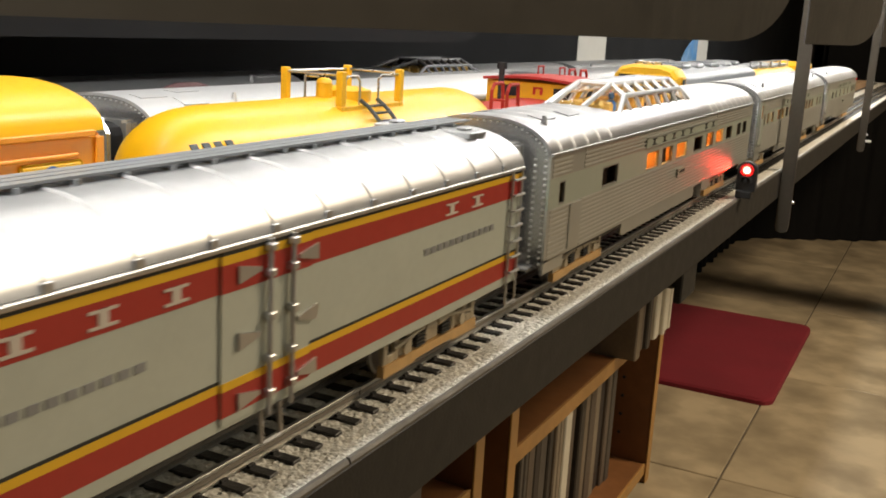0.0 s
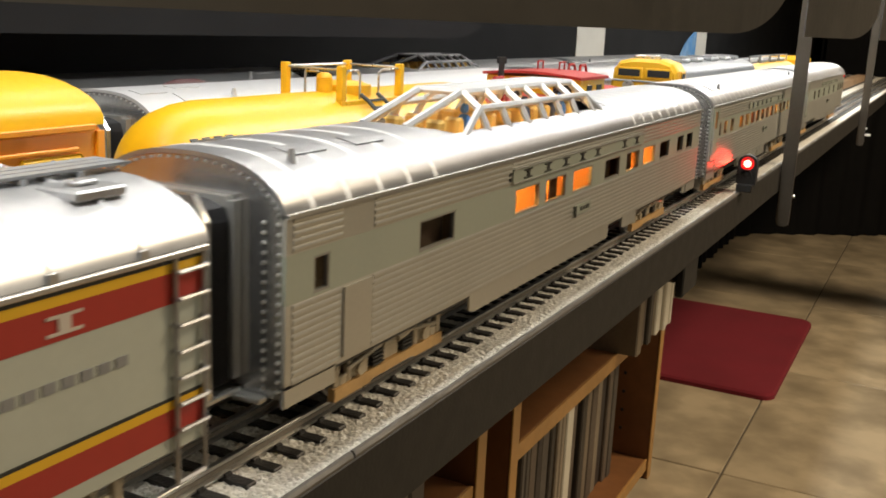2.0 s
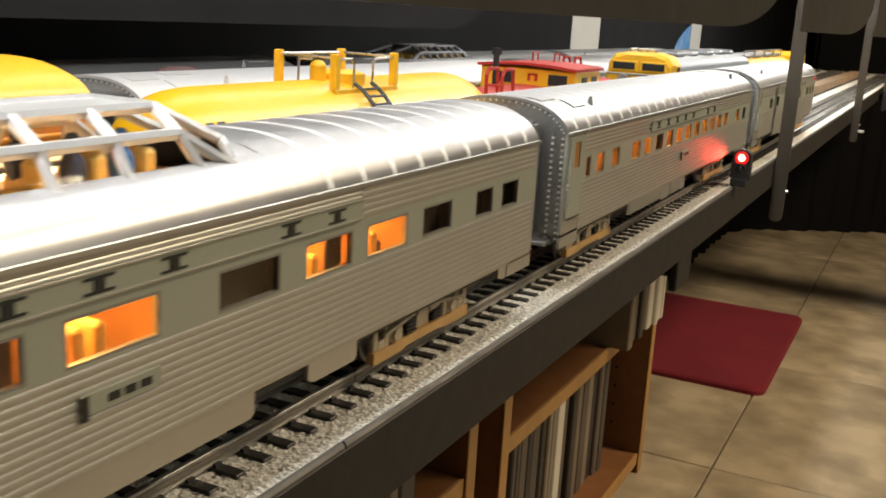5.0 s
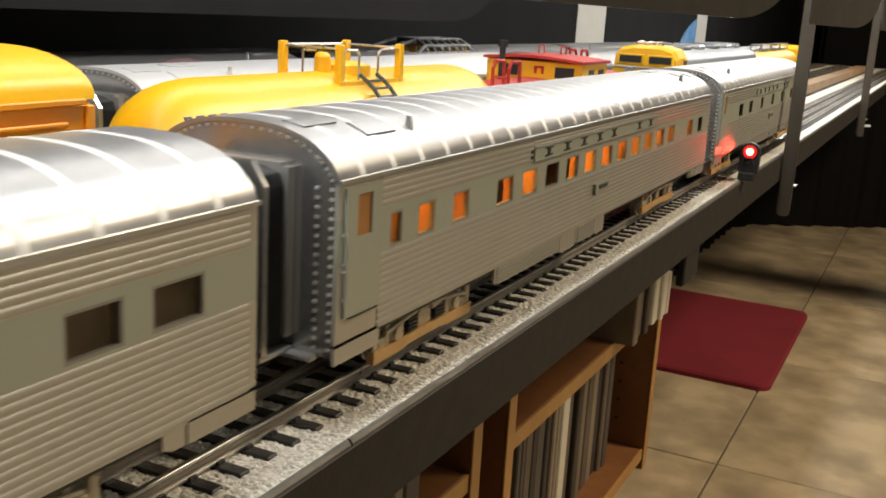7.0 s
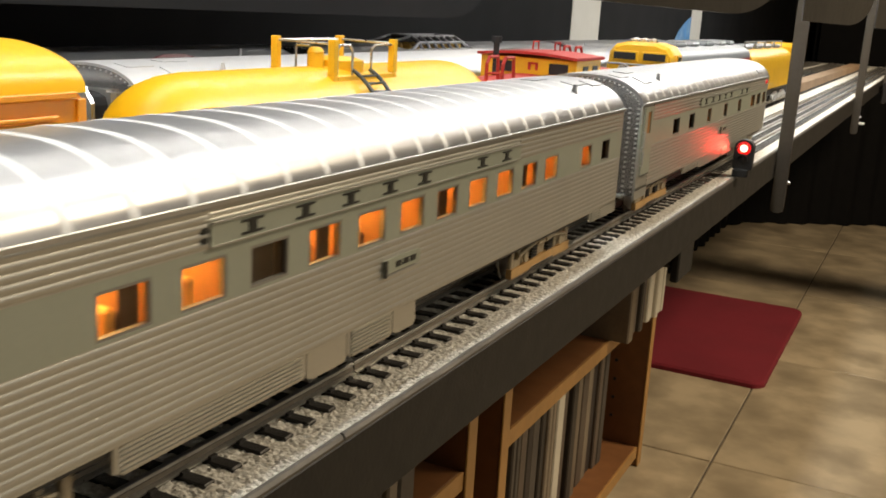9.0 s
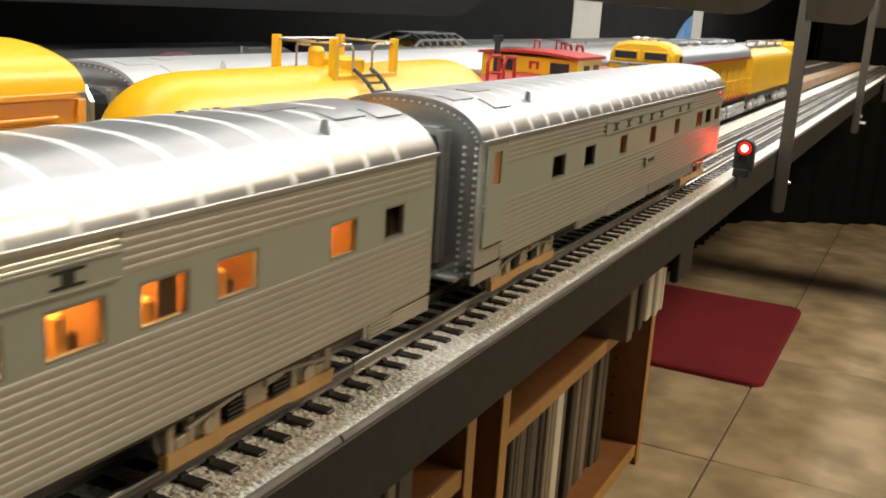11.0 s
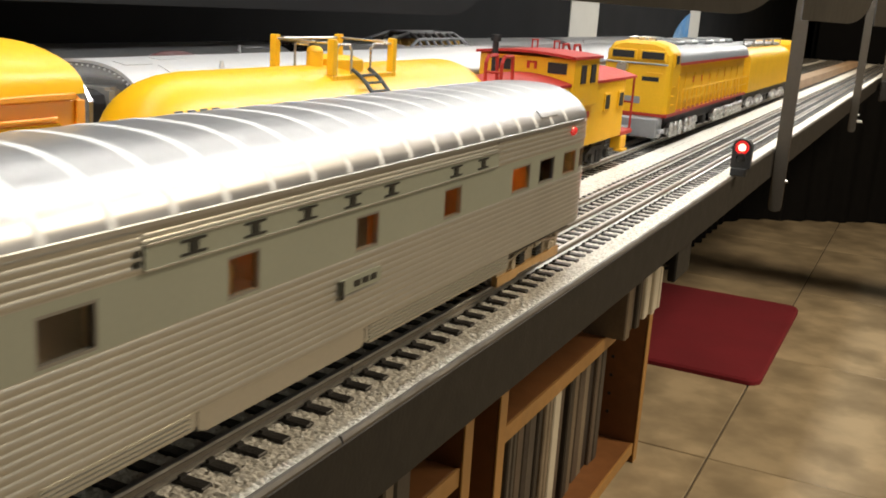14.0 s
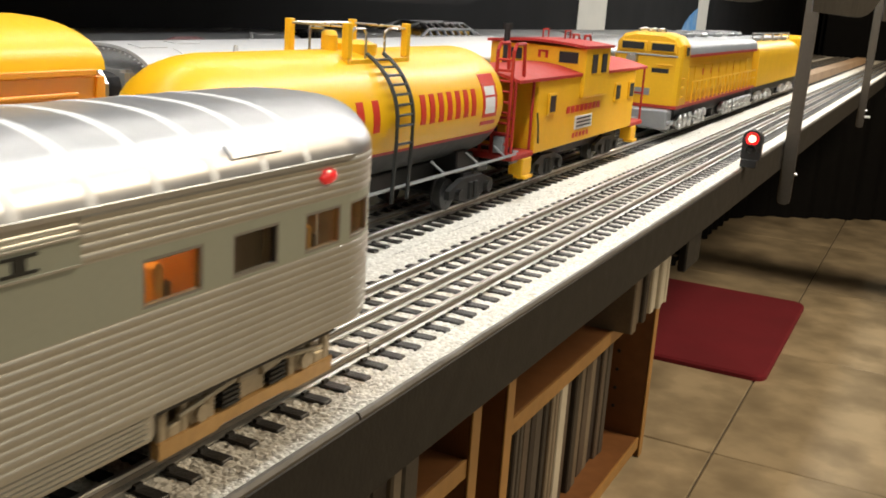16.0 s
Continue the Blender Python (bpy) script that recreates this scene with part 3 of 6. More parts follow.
def ring_strip(bm, f, u0, u1, z0, z1, out0=-0.0012, out1=0.0, step=None):
    n = 1 if not step else max(1, int(math.ceil((u1 - u0) / step)))
    rings = []
    for i in range(n + 1):
        x, y, nx, ny = f(u0 + (u1 - u0) * i / n)
        rings.append([(x + nx * o, y + ny * o, z) for o, z in ((out0, z0), (out1, z0), (out1, z1), (out0, z1))])
    loft(bm, rings)


def car_side(car, f, length, windows, wz, band=(0.0432, 0.0562), low=0.0205, panel=None, step=None, flute_gaps=()):
    """Side wall with real openings, a smooth window band, and flutes above and below it."""
    bm = bmesh.new()
    cuts = sorted(windows)
    ring_strip(bm, f, 0, length, band[1], EAVE, step=step)
    ring_strip(bm, f, 0, length, low, band[0], step=step)
    side = part("side_wall", bm, FLUTE, car)
    bm = bmesh.new()
    prev = 0.0
    for a, b in cuts:
        ring_strip(bm, f, prev, a, band[0], band[1], step=step)
        ring_strip(bm, f, a, b, band[0], wz[0], step=step)
        ring_strip(bm, f, a, b, wz[1], band[1], step=step)
        prev = b
    ring_strip(bm, f, prev, length, band[0], band[1], step=step)
    bmesh.ops.remove_doubles(bm, verts=bm.verts[:], dist=0.00001)
    part("window_band", bm, BAND, side)
    def flutes(z0, z1, pitch, spans):
        z = z0
        while z < z1:
            for a, b in spans:
                n = 1 if not step else max(1, int(math.ceil((b - a) / step)))
                rings = []
                for i in range(n + 1):
                    x, y, nx, ny = f(a + (b - a) * i / n)
                    rings.append([(x + nx * o, y + ny * o, z + dz) for o, dz in ((-0.0002, -pitch * 0.47), (0.00012, -pitch * 0.40), (0.00028, -pitch * 0.22), (0.00034, 0.0), (0.00028, pitch * 0.22), (0.00012, pitch * 0.40), (-0.0002, pitch * 0.47))])
                bm = bmesh.new()
                loft(bm, rings)
                part("flute", bm, FLUTE, side, smooth=True)
            z += pitch

    spans = [(0.003, length - 0.003)]
    for a, b in flute_gaps:
        spans = [(p, q) for s0, s1 in spans for p, q in ((s0, min(s1, a)), (max(s0, b), s1)) if q - p > 0.001]
    flutes(low + 0.0014, band[0] - 0.0010, 0.00202, spans)
    up = spans
    if panel:
        up = [(p, q) for s0, s1 in spans for p, q in ((s0, min(s1, panel[0])), (max(s0, panel[1]), s1)) if q - p > 0.001]
        flutes(0.0626, EAVE - 0.0014, 0.0013, [panel])
    flutes(band[1] + 0.0013, EAVE - 0.0010, 0.00190, up)
    for a, b in cuts:
        bm = bmesh.new()
        e = 0.0007
        for p, q, z0, z1 in ((a, b, wz[0], wz[0] + e), (a, b, wz[1] - e, wz[1]), (a, a + e, wz[0] + e, wz[1] - e), (b - e, b, wz[0] + e, wz[1] - e)):
            ring_strip(bm, f, p, q, z0, z1, -0.0016, -0.0001, step)
        fr = part("window", bm, WINDOW_FRAME, side)
        bm = bmesh.new()
        ring_strip(bm, f, a + e, b - e, wz[0] + e, wz[1] - e, -0.0012, -0.0009, step)
        part("pane", bm, GLASS, fr).visible_shadow = False
    return side


def letter_bars(parent, f, u0, u1, z0, z1, count, gaps=(), material=LETTER, fill=0.30):
    """Lettering kept as plain marks of its size and spacing."""
    pitch = (u1 - u0) / count
    for i in range(count):
        if i in gaps:
            continue
        c = u0 + (i + 0.5) * pitch
        w = pitch * fill
        bm = bmesh.new()
        ring_strip(bm, f, c - w * 0.22, c + w * 0.22, z0, z1, 0.0, 0.0003)
        ring_strip(bm, f, c - w * 0.62, c + w * 0.62, z0, z0 + (z1 - z0) * 0.16, 0.0, 0.00032)
        ring_strip(bm, f, c - w * 0.62, c + w * 0.62, z1 - (z1 - z0) * 0.16, z1, 0.0, 0.00032)
        part("letter_mark", bm, material, parent)


def name_board(car, f, a, b):
    bm = bmesh.new()
    ring_strip(bm, f, a, b, 0.0568, 0.0622, 0.0, 0.0007)
    bd = part("name_board", bm, BAND, car, "pale name board with dark lettering")
    bm = bmesh.new()
    ring_strip(bm, f, a, b, 0.0620, 0.0624, 0.0007, 0.0013)
    ring_strip(bm, f, a, b, 0.0566, 0.0570, 0.0007, 0.0011)
    part("board_rail", bm, SILVER, bd)
    g = lambda u: (lambda p: (p[0] + p[2] * 0.0007, p[1] + p[3] * 0.0007, p[2], p[3]))(f(u))
    letter_bars(bd, g, a + 0.004, b - 0.003, 0.0577, 0.0612, 8, (5,))
    bm = bmesh.new()
    for k in range(2):
        ring_strip(bm, f, a - 0.0028, a - 0.0008, 0.0578 + k * 0.0022, 0.0592 + k * 0.0022, 0.0, 0.0004)
    part("board_mark", bm, LETTER, bd)


def number_plate(car, f, u, z=0.0335):
    bm = bmesh.new()
    ring_strip(bm, f, u, u + 0.022, z, z + 0.0042, 0.0, 0.0009)
    pl = part("side_plate", bm, BAND, car)
    bm = bmesh.new()
    for k in range(3):
        ring_strip(bm, f, u + 0.007 + k * 0.0045, u + 0.0102 + k * 0.0045, z + 0.0012, z + 0.0030, 0.0009, 0.0011)
    ring_strip(bm, f, u, u + 0.0016, z - 0.001, z + 0.0042, 0.0009, 0.0012)
    part("plate_mark", bm, LETTER, pl)


def car_end(car, y, s):
    """End bulkhead with rivet columns, vestibule frame and bellows; s = -1 for the end facing -y."""
    d = s
    bm = bmesh.new()
    pts = [(HALF - 0.0013, 0.0175), (HALF - 0.0013, EAVE - 0.001)] + [(HALF * math.cos(math.pi * i / 20) * 0.965, roof_z(HALF * math.cos(math.pi * i / 20)) - 0.0013) for i in range(1, 20)] + [(-HALF + 0.0013, EAVE - 0.001), (-HALF + 0.0013, 0.0175)]
    loft(bm, [[(x, y - d * 0.0016, z) for x, z in pts], [(x, y - d * 0.0002, z) for x, z in pts]])
    end = part("end_wall", bm, END_SILVER, car)
    bm = bmesh.new()
    for x in (HALF - 0.0022, HALF - 0.0068, -HALF + 0.0022, -HALF + 0.0068):
        z = 0.020
        while z < EAVE - 0.001:
            ball(bm, (x, y, z), 0.00080, 0.0008, 0.00065, 6, 4)
            z += 0.0026
    for i in range(2, 29):
        a = math.pi * i / 30
        ball(bm, (0.95 * HALF * math.cos(a), y, roof_z(HALF * math.cos(a)) - 0.0021), 0.0005, 0.0006, 0.0005, 6, 4)
    part("rivet", bm, SILVER, end)
    for x in (-HALF, HALF - 0.0012):
        part_box("end_apron", FLUTE, end, x, x + 0.0012, min(y, y - d * 0.024), max(y, y - d * 0.024), 0.0155, 0.0215)
    box_y = lambda a, b: (min(y + d * a, y + d * b), max(y + d * a, y + d * b))
    bm = bmesh.new()
    a, b = box_y(0.0, 0.003)
    box(bm, -0.0175, -0.0150, a, b, 0.022, 0.069)
    box(bm, 0.0150, 0.0175, a, b, 0.022, 0.069)
    box(bm, -0.0150, 0.0150, a, b, 0.067, 0.070)
    part("gangway_frame", bm, SILVER, end)
    bm = bmesh.new()
    rings = []
    for k in range(13):
        w = 0.0166 if k % 2 else 0.0152
        arch = [(w, 0.021), (w, 0.064)] + [(w * math.cos(math.pi * i / 8), 0.064 + 0.0055 * math.sin(math.pi * i / 8) ** 0.5) for i in range(1, 8)] + [(-w, 0.064), (-w, 0.021)]
        rings.append([(x, y + d * (0.003 + k * 0.00078), z) for x, z in arch])
    loft(bm, rings)
    part("bellows", bm, RUBBER, end)
    # face plate: open portal frame with chamfered shoulders
    a, b = box_y(0.0125, 0.0146)
    outer = [(0.0183, 0.0195), (0.0183, 0.0655), (0.0140, 0.0718), (-0.0140, 0.0718), (-0.0183, 0.0655), (-0.0183, 0.0195)]
    inner = [(0.0125, 0.0195), (0.0125, 0.0630), (0.0105, 0.0660), (-0.0105, 0.0660), (-0.0125, 0.0630), (-0.0125, 0.0195)]
    bm = bmesh.new()
    loft(bm, [[(px, yy, pz) for yy, (px, pz) in ((a, o), (b, o), (b, n), (a, n))] for o, n in zip(outer, inner)])
    part("face_plate", bm, END_SILVER, end)
    a, b = box_y(0.0002, 0.0150)
    for x in (-0.0180, 0.0060):
        part_box("buffer_plate", SILVER, end, x, x + 0.0120, a, b, 0.0178, 0.0192, 0.0003)
    bm = bmesh.new()
    a, b = box_y(-0.012, 0.010)
    box(bm, -0.0028, 0.0028, a, b, 0.0095, 0.0135, 0.0008)
    a, b = box_y(0.008, 0.0165)
    box(bm, -0.0042, 0.0042, a, b, 0.0075, 0.0150, 0.0012)
    part("coupler", bm, TRUCK_DARK, end)
    a, b = box_y(0.0, 0.0035)
    for x in (-0.026, 0.016):
        part_box("step_tread", SILVER, end, x, x + 0.010, a, b, 0.0165, 0.0182, 0.0004)


def underbody(car, length, trucks, skirts):
    """Floor pan, trucks and hanging side panels; a skirt is (from, to, lower edge, louvred)."""
    bm = bmesh.new()
    box(bm, -HALF + 0.0014, HALF - 0.0014, 0.002, length - 0.002, 0.0188, 0.0204)
    part("floor_pan", bm, TRUCK_DARK, car)
    for a, b, low, louvred in skirts:
        part_box("under_tank", TRUCK_DARK, car, -0.0195, 0.0195, a + 0.001, b - 0.001, low - 0.003, 0.0187, 0.001)
        for s in (-1, 1):
            bm = bmesh.new()
            prof = [(a, 0.0208), (b, 0.0208), (b, low + 0.0012), (b - 0.0012, low), (a + 0.003, low), (a, low + 0.0012)]
            xx = s * (HALF - 0.0004)
            loft(bm, [[(xx - s * 0.0010, y, z) for y, z in prof], [(xx, y, z) for y, z in prof]])
            panel = part("skirt_panel", bm, FLUTE, car)
            if louvred:
                bm = bmesh.new()
                z = low + 0.0007
                while z < 0.0202:
                    x0, x1 = sorted((xx - s * 0.0002, xx + s * 0.0006))
                    box(bm, x0, x1, a + 0.002, b - 0.002, z, z + 0.00055)
                    z += 0.00112
                part("louvre", bm, FLUTE, panel)
    for y in trucks:
        passenger_truck(car, y)


def cabin(car, y0, y1, windows, lit, top=0.0590, lamp=CABIN_GLOW):
    """Interior: floor, amber partitions, seats beside the windows, lamp strip under the ceiling."""
    bm = bmesh.new()
    box(bm, -HALF + 0.002, HALF - 0.002, y0, y1, 0.0300, 0.0312)
    box(bm, -HALF + 0.002, HALF - 0.002, y0, y1, top + 0.0008, top + 0.0016)
    box(bm, -0.0062, -0.0054, y0, y1, 0.0312, top + 0.0008)
    for a, b in windows:
        if y0 < a - 0.004 < y1:
            box(bm, -0.0054, HALF - 0.003, a - 0.0046, a - 0.0038, 0.0312, top + 0.0008)
    part("interior", bm, INTERIOR, car)
    bm = bmesh.new()
    for i, (a, b) in enumerate(windows):
        if lit[i % len(lit)] and y0 < a < y1:
            box(bm, 0.004, 0.020, a + 0.001, b - 0.001, top - 0.0002, top + 0.0006)
    part("cabin_light", bm, lamp, car)
    for i, (a, b) in enumerate(windows):
        bm = bmesh.new()
        if lit[i % len(lit)]:
            m = (a + b) / 2
            for dy in (-0.0042, 0.0016):
                box(bm, 0.012, 0.026, m + dy - 0.001, m + dy + 0.002, 0.0312, 0.0475 + 0.0012 * (i % 3), 0.0008)
                box(bm, 0.012, 0.026, m + dy - 0.003, m + dy - 0.001, 0.0312, 0.0400, 0.0006)
            part("seat", bm, SEAT, car)
            bm = bmesh.new()
            if i % 3 == 0:
                box(bm, HALF - 0.0050, HALF - 0.0044, b - (b - a) * 0.30, b + 0.001, 0.042, top)
            elif i % 3 == 1:
                box(bm, HALF - 0.0050, HALF - 0.0044, a - 0.001, a + (b - a) * 0.16, 0.042, top)
            else:
                box(bm, HALF - 0.0050, HALF - 0.0044, a - 0.001, b + 0.001, 0.0515, top)
            part("curtain", bm, CURTAIN, car)
            if i % 2:
                bm = bmesh.new()
                box(bm, 0.018, 0.0255, m + 0.0035, m + 0.0065, 0.0312, 0.0455, 0.0006)
                part("side_table", bm, CURTAIN, car)
        else:
            # dark sheet behind the pane stands in for the unlit interior
            box(bm, HALF - 0.0060, HALF - 0.0052, a - 0.001, b + 0.001, 0.040, top)
            part("curtain", bm, CURTAIN, car)


def roof_hatch(car, x, y, w=0.007, l=0.016, z=None):
    bm = bmesh.new()
    xs = [x - w / 2 + w * i / 4 for i in range(5)]
    rings = []
    for yy in (y - l / 2, y + l / 2):
        rings.append([(q, yy, roof_z(q) - 0.0004) for q in xs] + [(q * 1.02, yy, roof_z(q) + 0.00035) for q in xs[::-1]])
    loft(bm, rings)
    part("roof_hatch", bm, ROOF, car)


def vestibule_door(car, f, a, b, label=""):
    bm = bmesh.new()
    w0, w1 = a + 0.0055, b - 0.0055
    for p, q, z0, z1 in ((a, w0, 0.0285, 0.0645), (w1, b, 0.0285, 0.0645), (w0, w1, 0.0285, 0.0505), (w0, w1, 0.0622, 0.0645)):
        ring_strip(bm, f, p, q, z0, z1, 0.0001, 0.0009)
    bmesh.ops.remove_doubles(bm, verts=bm.verts[:], dist=0.00001)
    d = part("vestibule_door", bm, BAND, car)
    # flat amber pane stands in for the lit vestibule behind the glass
    bm = bmesh.new()
    ring_strip(bm, f, w0, w1, 0.0505, 0.0622, 0.0001, 0.0004)
    part("door_window", bm, INTERIOR, d)
    bm = bmesh.new()
    ring_strip(bm, f, a + 0.002, b - 0.001, 0.0280, 0.0285, 0.0002, 0.0012)
    part("door_sill", bm, LETTER, d)
    bm = bmesh.new()
    for z in (0.034, 0.044):
        p = f(a - 0.0012)
        pipe(bm, [(p[0] + 0.0002, p[1], z), (p[0] + 0.0018, p[1], z), (p[0] + 0.0018, p[1], z + 0.008), (p[0] + 0.0002, p[1], z + 0.008)], 0.00035)
    part("grab_rail", bm, SILVER, d)


def vent(car, x, y):
    bm = bmesh.new()
    z = roof_z(x)
    rod(bm, (x, y, z - 0.001), (x, y, z + 0.0035), 0.0016, 8, 0.0009)
    part("roof_vent", bm, ROOF, car)


def dome_car(at, h0=0.118, h1=0.277, frame_paint=DOMEFRAME, drop=0.0):
    L = 0.4555
    car = thing("dome_car", at, "silver fluted streamlined model dome passenger car with lit interior", "train car", "passenger train")
    win = [(0.0125, 0.0200), (0.071, 0.096), (0.148, 0.173), (0.180, 0.204), (0.213, 0.239), (0.258, 0.282), (0.293, 0.316), (0.324, 0.348), (0.358, 0.379), (0.398, 0.413), (0.421, 0.437)]
    lit = [0, 0, 1, 1, 1, 0, 1, 1, 0, 0, 0]
    for s in (1, -1):
        f = path_straight(s)
        car_side(car, f, L, win, (0.0438, 0.0541), panel=(0.143, 0.320), flute_gaps=((0.026, 0.043),))
        name_board(car, f, 0.143, 0.320)
        number_plate(car, f, 0.216)
        bm = bmesh.new()
        ring_strip(bm, f, 0.027, 0.042, 0.0222, 0.0425, 0.0001, 0.0007)
        part("side_hatch", bm, FLUTE, car)
    roof_part(car, 0.0, L, hole=(h0 - 0.018, h1 + 0.010))
    for s in (-1, 1):
        for ya, yb in ((h0 - 0.018, h0), (h1 + 0.010, h1)):
            bm = bmesh.new()
            xs = [0.0085 + 0.0130 * i / 4 for i in range(5)]
            top = [(s * x, ya + (yb - ya) * i / 4, roof_z(x) - 0.0002) for i, x in enumerate(xs)] + [(s * x, ya, roof_z(x) - 0.0002) for x in xs[:0:-1]]
            loft(bm, [top, [(x, y, z - 0.0010) for x, y, z in top]])
            part("dome_apron", bm, ROOF, car)
    car_end(car, 0.0, -1)
    car_end(car, L, 1)
    underbody(car, L, (0.072, 0.380), ((0.112, 0.2725, 0.0135, False), (0.296, 0.321, 0.0143, False), (0.424, L - 0.0015, 0.0155, False)))
    cabin(car, 0.006, L - 0.006, win, lit, 0.0585)
    # dome: sloping front, sides and roof panes between pale frames
    xb, xt, zb, zt, zr = 0.0222, 0.0170, 0.0742, 0.0838 - drop * 0.7, 0.0893 - drop
    yb0, yb1, yt0, yt1 = h0, h1, h0 + 0.024, h1 - 0.016
    frame_bm, panes = bmesh.new(), []

    def bar(a, b, r=0.0015):
        rod(frame_bm, a, b, r, 6)

    stations = [yt0 + (yt1 - yt0) * i / 6 for i in range(7)]
    for s in (1, -1):
        bar((s * xb, yb0, zb), (s * xb, yb1, zb), 0.0013)
        bar((s * xt, yt0, zt), (s * xt, yt1, zt))
        for i, y in enumerate(stations):
            bar((s * xt, y, zt), (s * xb, y + (0.004 if i == 6 else 0), zb), 0.0014)
            bar((s * xt, y, zt), (s * 0.0095, y, zr))
        bar((s * xt, yt0, zt), (s * xb, yb0, zb))
        bar((s * xt, yt1, zt), (s * xb, yb1, zb))
        panes.append([(s * xb, yb0, zb), (s * xb, yb1, zb), (s * xt, yt1, zt), (s * xt, yt0, zt)])
        panes.append([(s * xt, yt0, zt), (s * xt, yt1, zt), (s * 0.0095, yt1, zr), (s * 0.0095, yt0, zr)])
    for y0, yy in ((yb0 - 0.018, yt0), (yb1 + 0.010, yt1)):
        for x in (-0.0085, 0.0085):
            bar((x, y0, 0.0790), (x * 1.05, yy, zr))
        for s in (1, -1):
            bar((s * 0.0085, y0, 0.0790), (s * xb, yb0 if yy == yt0 else yb1, zb))
            panes.append([(s * 0.0085, y0, 0.0790), (s * xb, yb0 if yy == yt0 else yb1, zb), (s * xt, yy, zt), (s * 0.0095, yy, zr)])
        bar((-0.0095, yy, zr), (0.0095, yy, zr))
        panes.append([(-0.0085, y0, 0.0790), (0.0085, y0, 0.0790), (0.0095, yy, zr), (-0.0095, yy, zr)])
    for s in (1, -1):
        bar((s * 0.0095, yt0, zr), (s * 0.0095, yt1, zr))
    dome = part("dome_frame", frame_bm, frame_paint, car, "pale painted dome window frame", smooth=True)
    bm = bmesh.new()
    box(bm, -0.0090, 0.0090, yt0, yt1, zr - 0.0004, zr + 0.0005, 0.0003)
    part("dome_roof", bm, frame_paint, dome)
    for p in panes:
        bm = bmesh.new()
        c = sum((Vector(v) for v in p), Vector()) / 4
        nrm = (Vector(p[1]) - Vector(p[0])).cross(Vector(p[3]) - Vector(p[0])).normalized() * 0.0003
        loft(bm, [[tuple(Vector(v) * 0.995 + c * 0.005 - nrm) for v in p], [tuple(Vector(v) * 0.995 + c * 0.005 + nrm) for v in p]])
        part("dome_pane", bm, DOMEGLASS, dome).visible_shadow = False
    bm = bmesh.new()
    box(bm, -0.021, 0.021, h0 - 0.018, h1 + 0.010, 0.0690, 0.0700)
    part("dome_floor", bm, INTERIOR, dome)
    bm = bmesh.new()
    for s in (-1, 1):
        box(bm, s * 0.0195 - 0.0006, s * 0.0195 + 0.0006, h0 + 0.004, h1 - 0.004, 0.0705, 0.0718)
    part("dome_light", bm, DOME_GLOW, dome)
    for i in range(int((h1 - h0 - 0.012) / 0.0150) + 1):
        y = h0 + 0.004 + i * 0.0150
        for x in (-0.0125, 0.0045):
            bm = bmesh.new()
            box(bm, x, x + 0.0080, y, y + 0.0028, 0.0700, 0.0802, 0.0011)
            box(bm, x, x + 0.0080, y - 0.0055, y, 0.0700, 0.0740, 0.0009)
            part("dome_seat", bm, SEAT, dome)
    for i, (x, y, m) in enumerate(() if h1 < 0.27 else ((0.0085, 0.147, FIG_BLUE), (0.0085, 0.207, FIG_DARK), (-0.0085, 0.192, FIG_PALE), (0.0085, 0.238, FIG_DARK), (0.0085, 0.252, FIG_BLUE), (-0.0085, 0.238, FIG_DARK))):
        bm = bmesh.new()
        ball(bm, (x, y, 0.0765), 0.0034, 0.0026, 0.0050)
        ball(bm, (x, y, 0.0830), 0.0018, 0.0018, 0.0022)
        part("seated_doll", bm, m, dome)
    for x, y in ((0.014, 0.030), (0.014, 0.062), (-0.012, 0.030)):
        roof_hatch(car, x, y)
    vent(car, 0.020, 0.018)
    return car


def coach_car():
    L = 0.4497
    car = thing("coach_car", (X1, 0.610, 0), "silver fluted streamlined model coach with amber lit windows", "train car", "passenger train")
    win = [(0.028, 0.035), (0.045, 0.056), (0.069, 0.081)] + [(0.1040 + 0.0240 * i, 0.1192 + 0.0240 * i) for i in range(11)] + [(0.390, 0.4035), (0.4185, 0.4305)]
    lit = [1, 1, 1, 1, 1, 0, 1, 1, 1, 1, 1, 1, 1, 1, 1, 0]
    for s in (1, -1):
        f = path_straight(s)
        car_side(car, f, L, win, (0.0438, 0.0541), panel=(0.137, 0.315), flute_gaps=((0.001, 0.022),))
        name_board(car, f, 0.137, 0.315)
        number_plate(car, f, 0.214)
        vestibule_door(car, f, 0.003, 0.0215)
    roof_part(car, 0.0, L)
    car_end(car, 0.0, -1)
    car_end(car, L, 1)
    underbody(car, L, (0.071, 0.372), ((0.108, 0.1765, 0.0135, True), (0.177, 0.1965, 0.0122, False), (0.197, 0.2225, 0.0126, True), (0.223, 0.2375, 0.0124, False), (0.410, L - 0.0015, 0.0155, True)))
    cabin(car, 0.024, L - 0.006, win, lit)
    for x, y in ((0.012, 0.014), (0.020, 0.034), (0.014, 0.420), (0.016, 0.440), (0.0, 0.405)):
        roof_hatch(car, x, y)
    vent(car, 0.023, 0.052)
    vent(car, 0.022, 0.400)
    return car


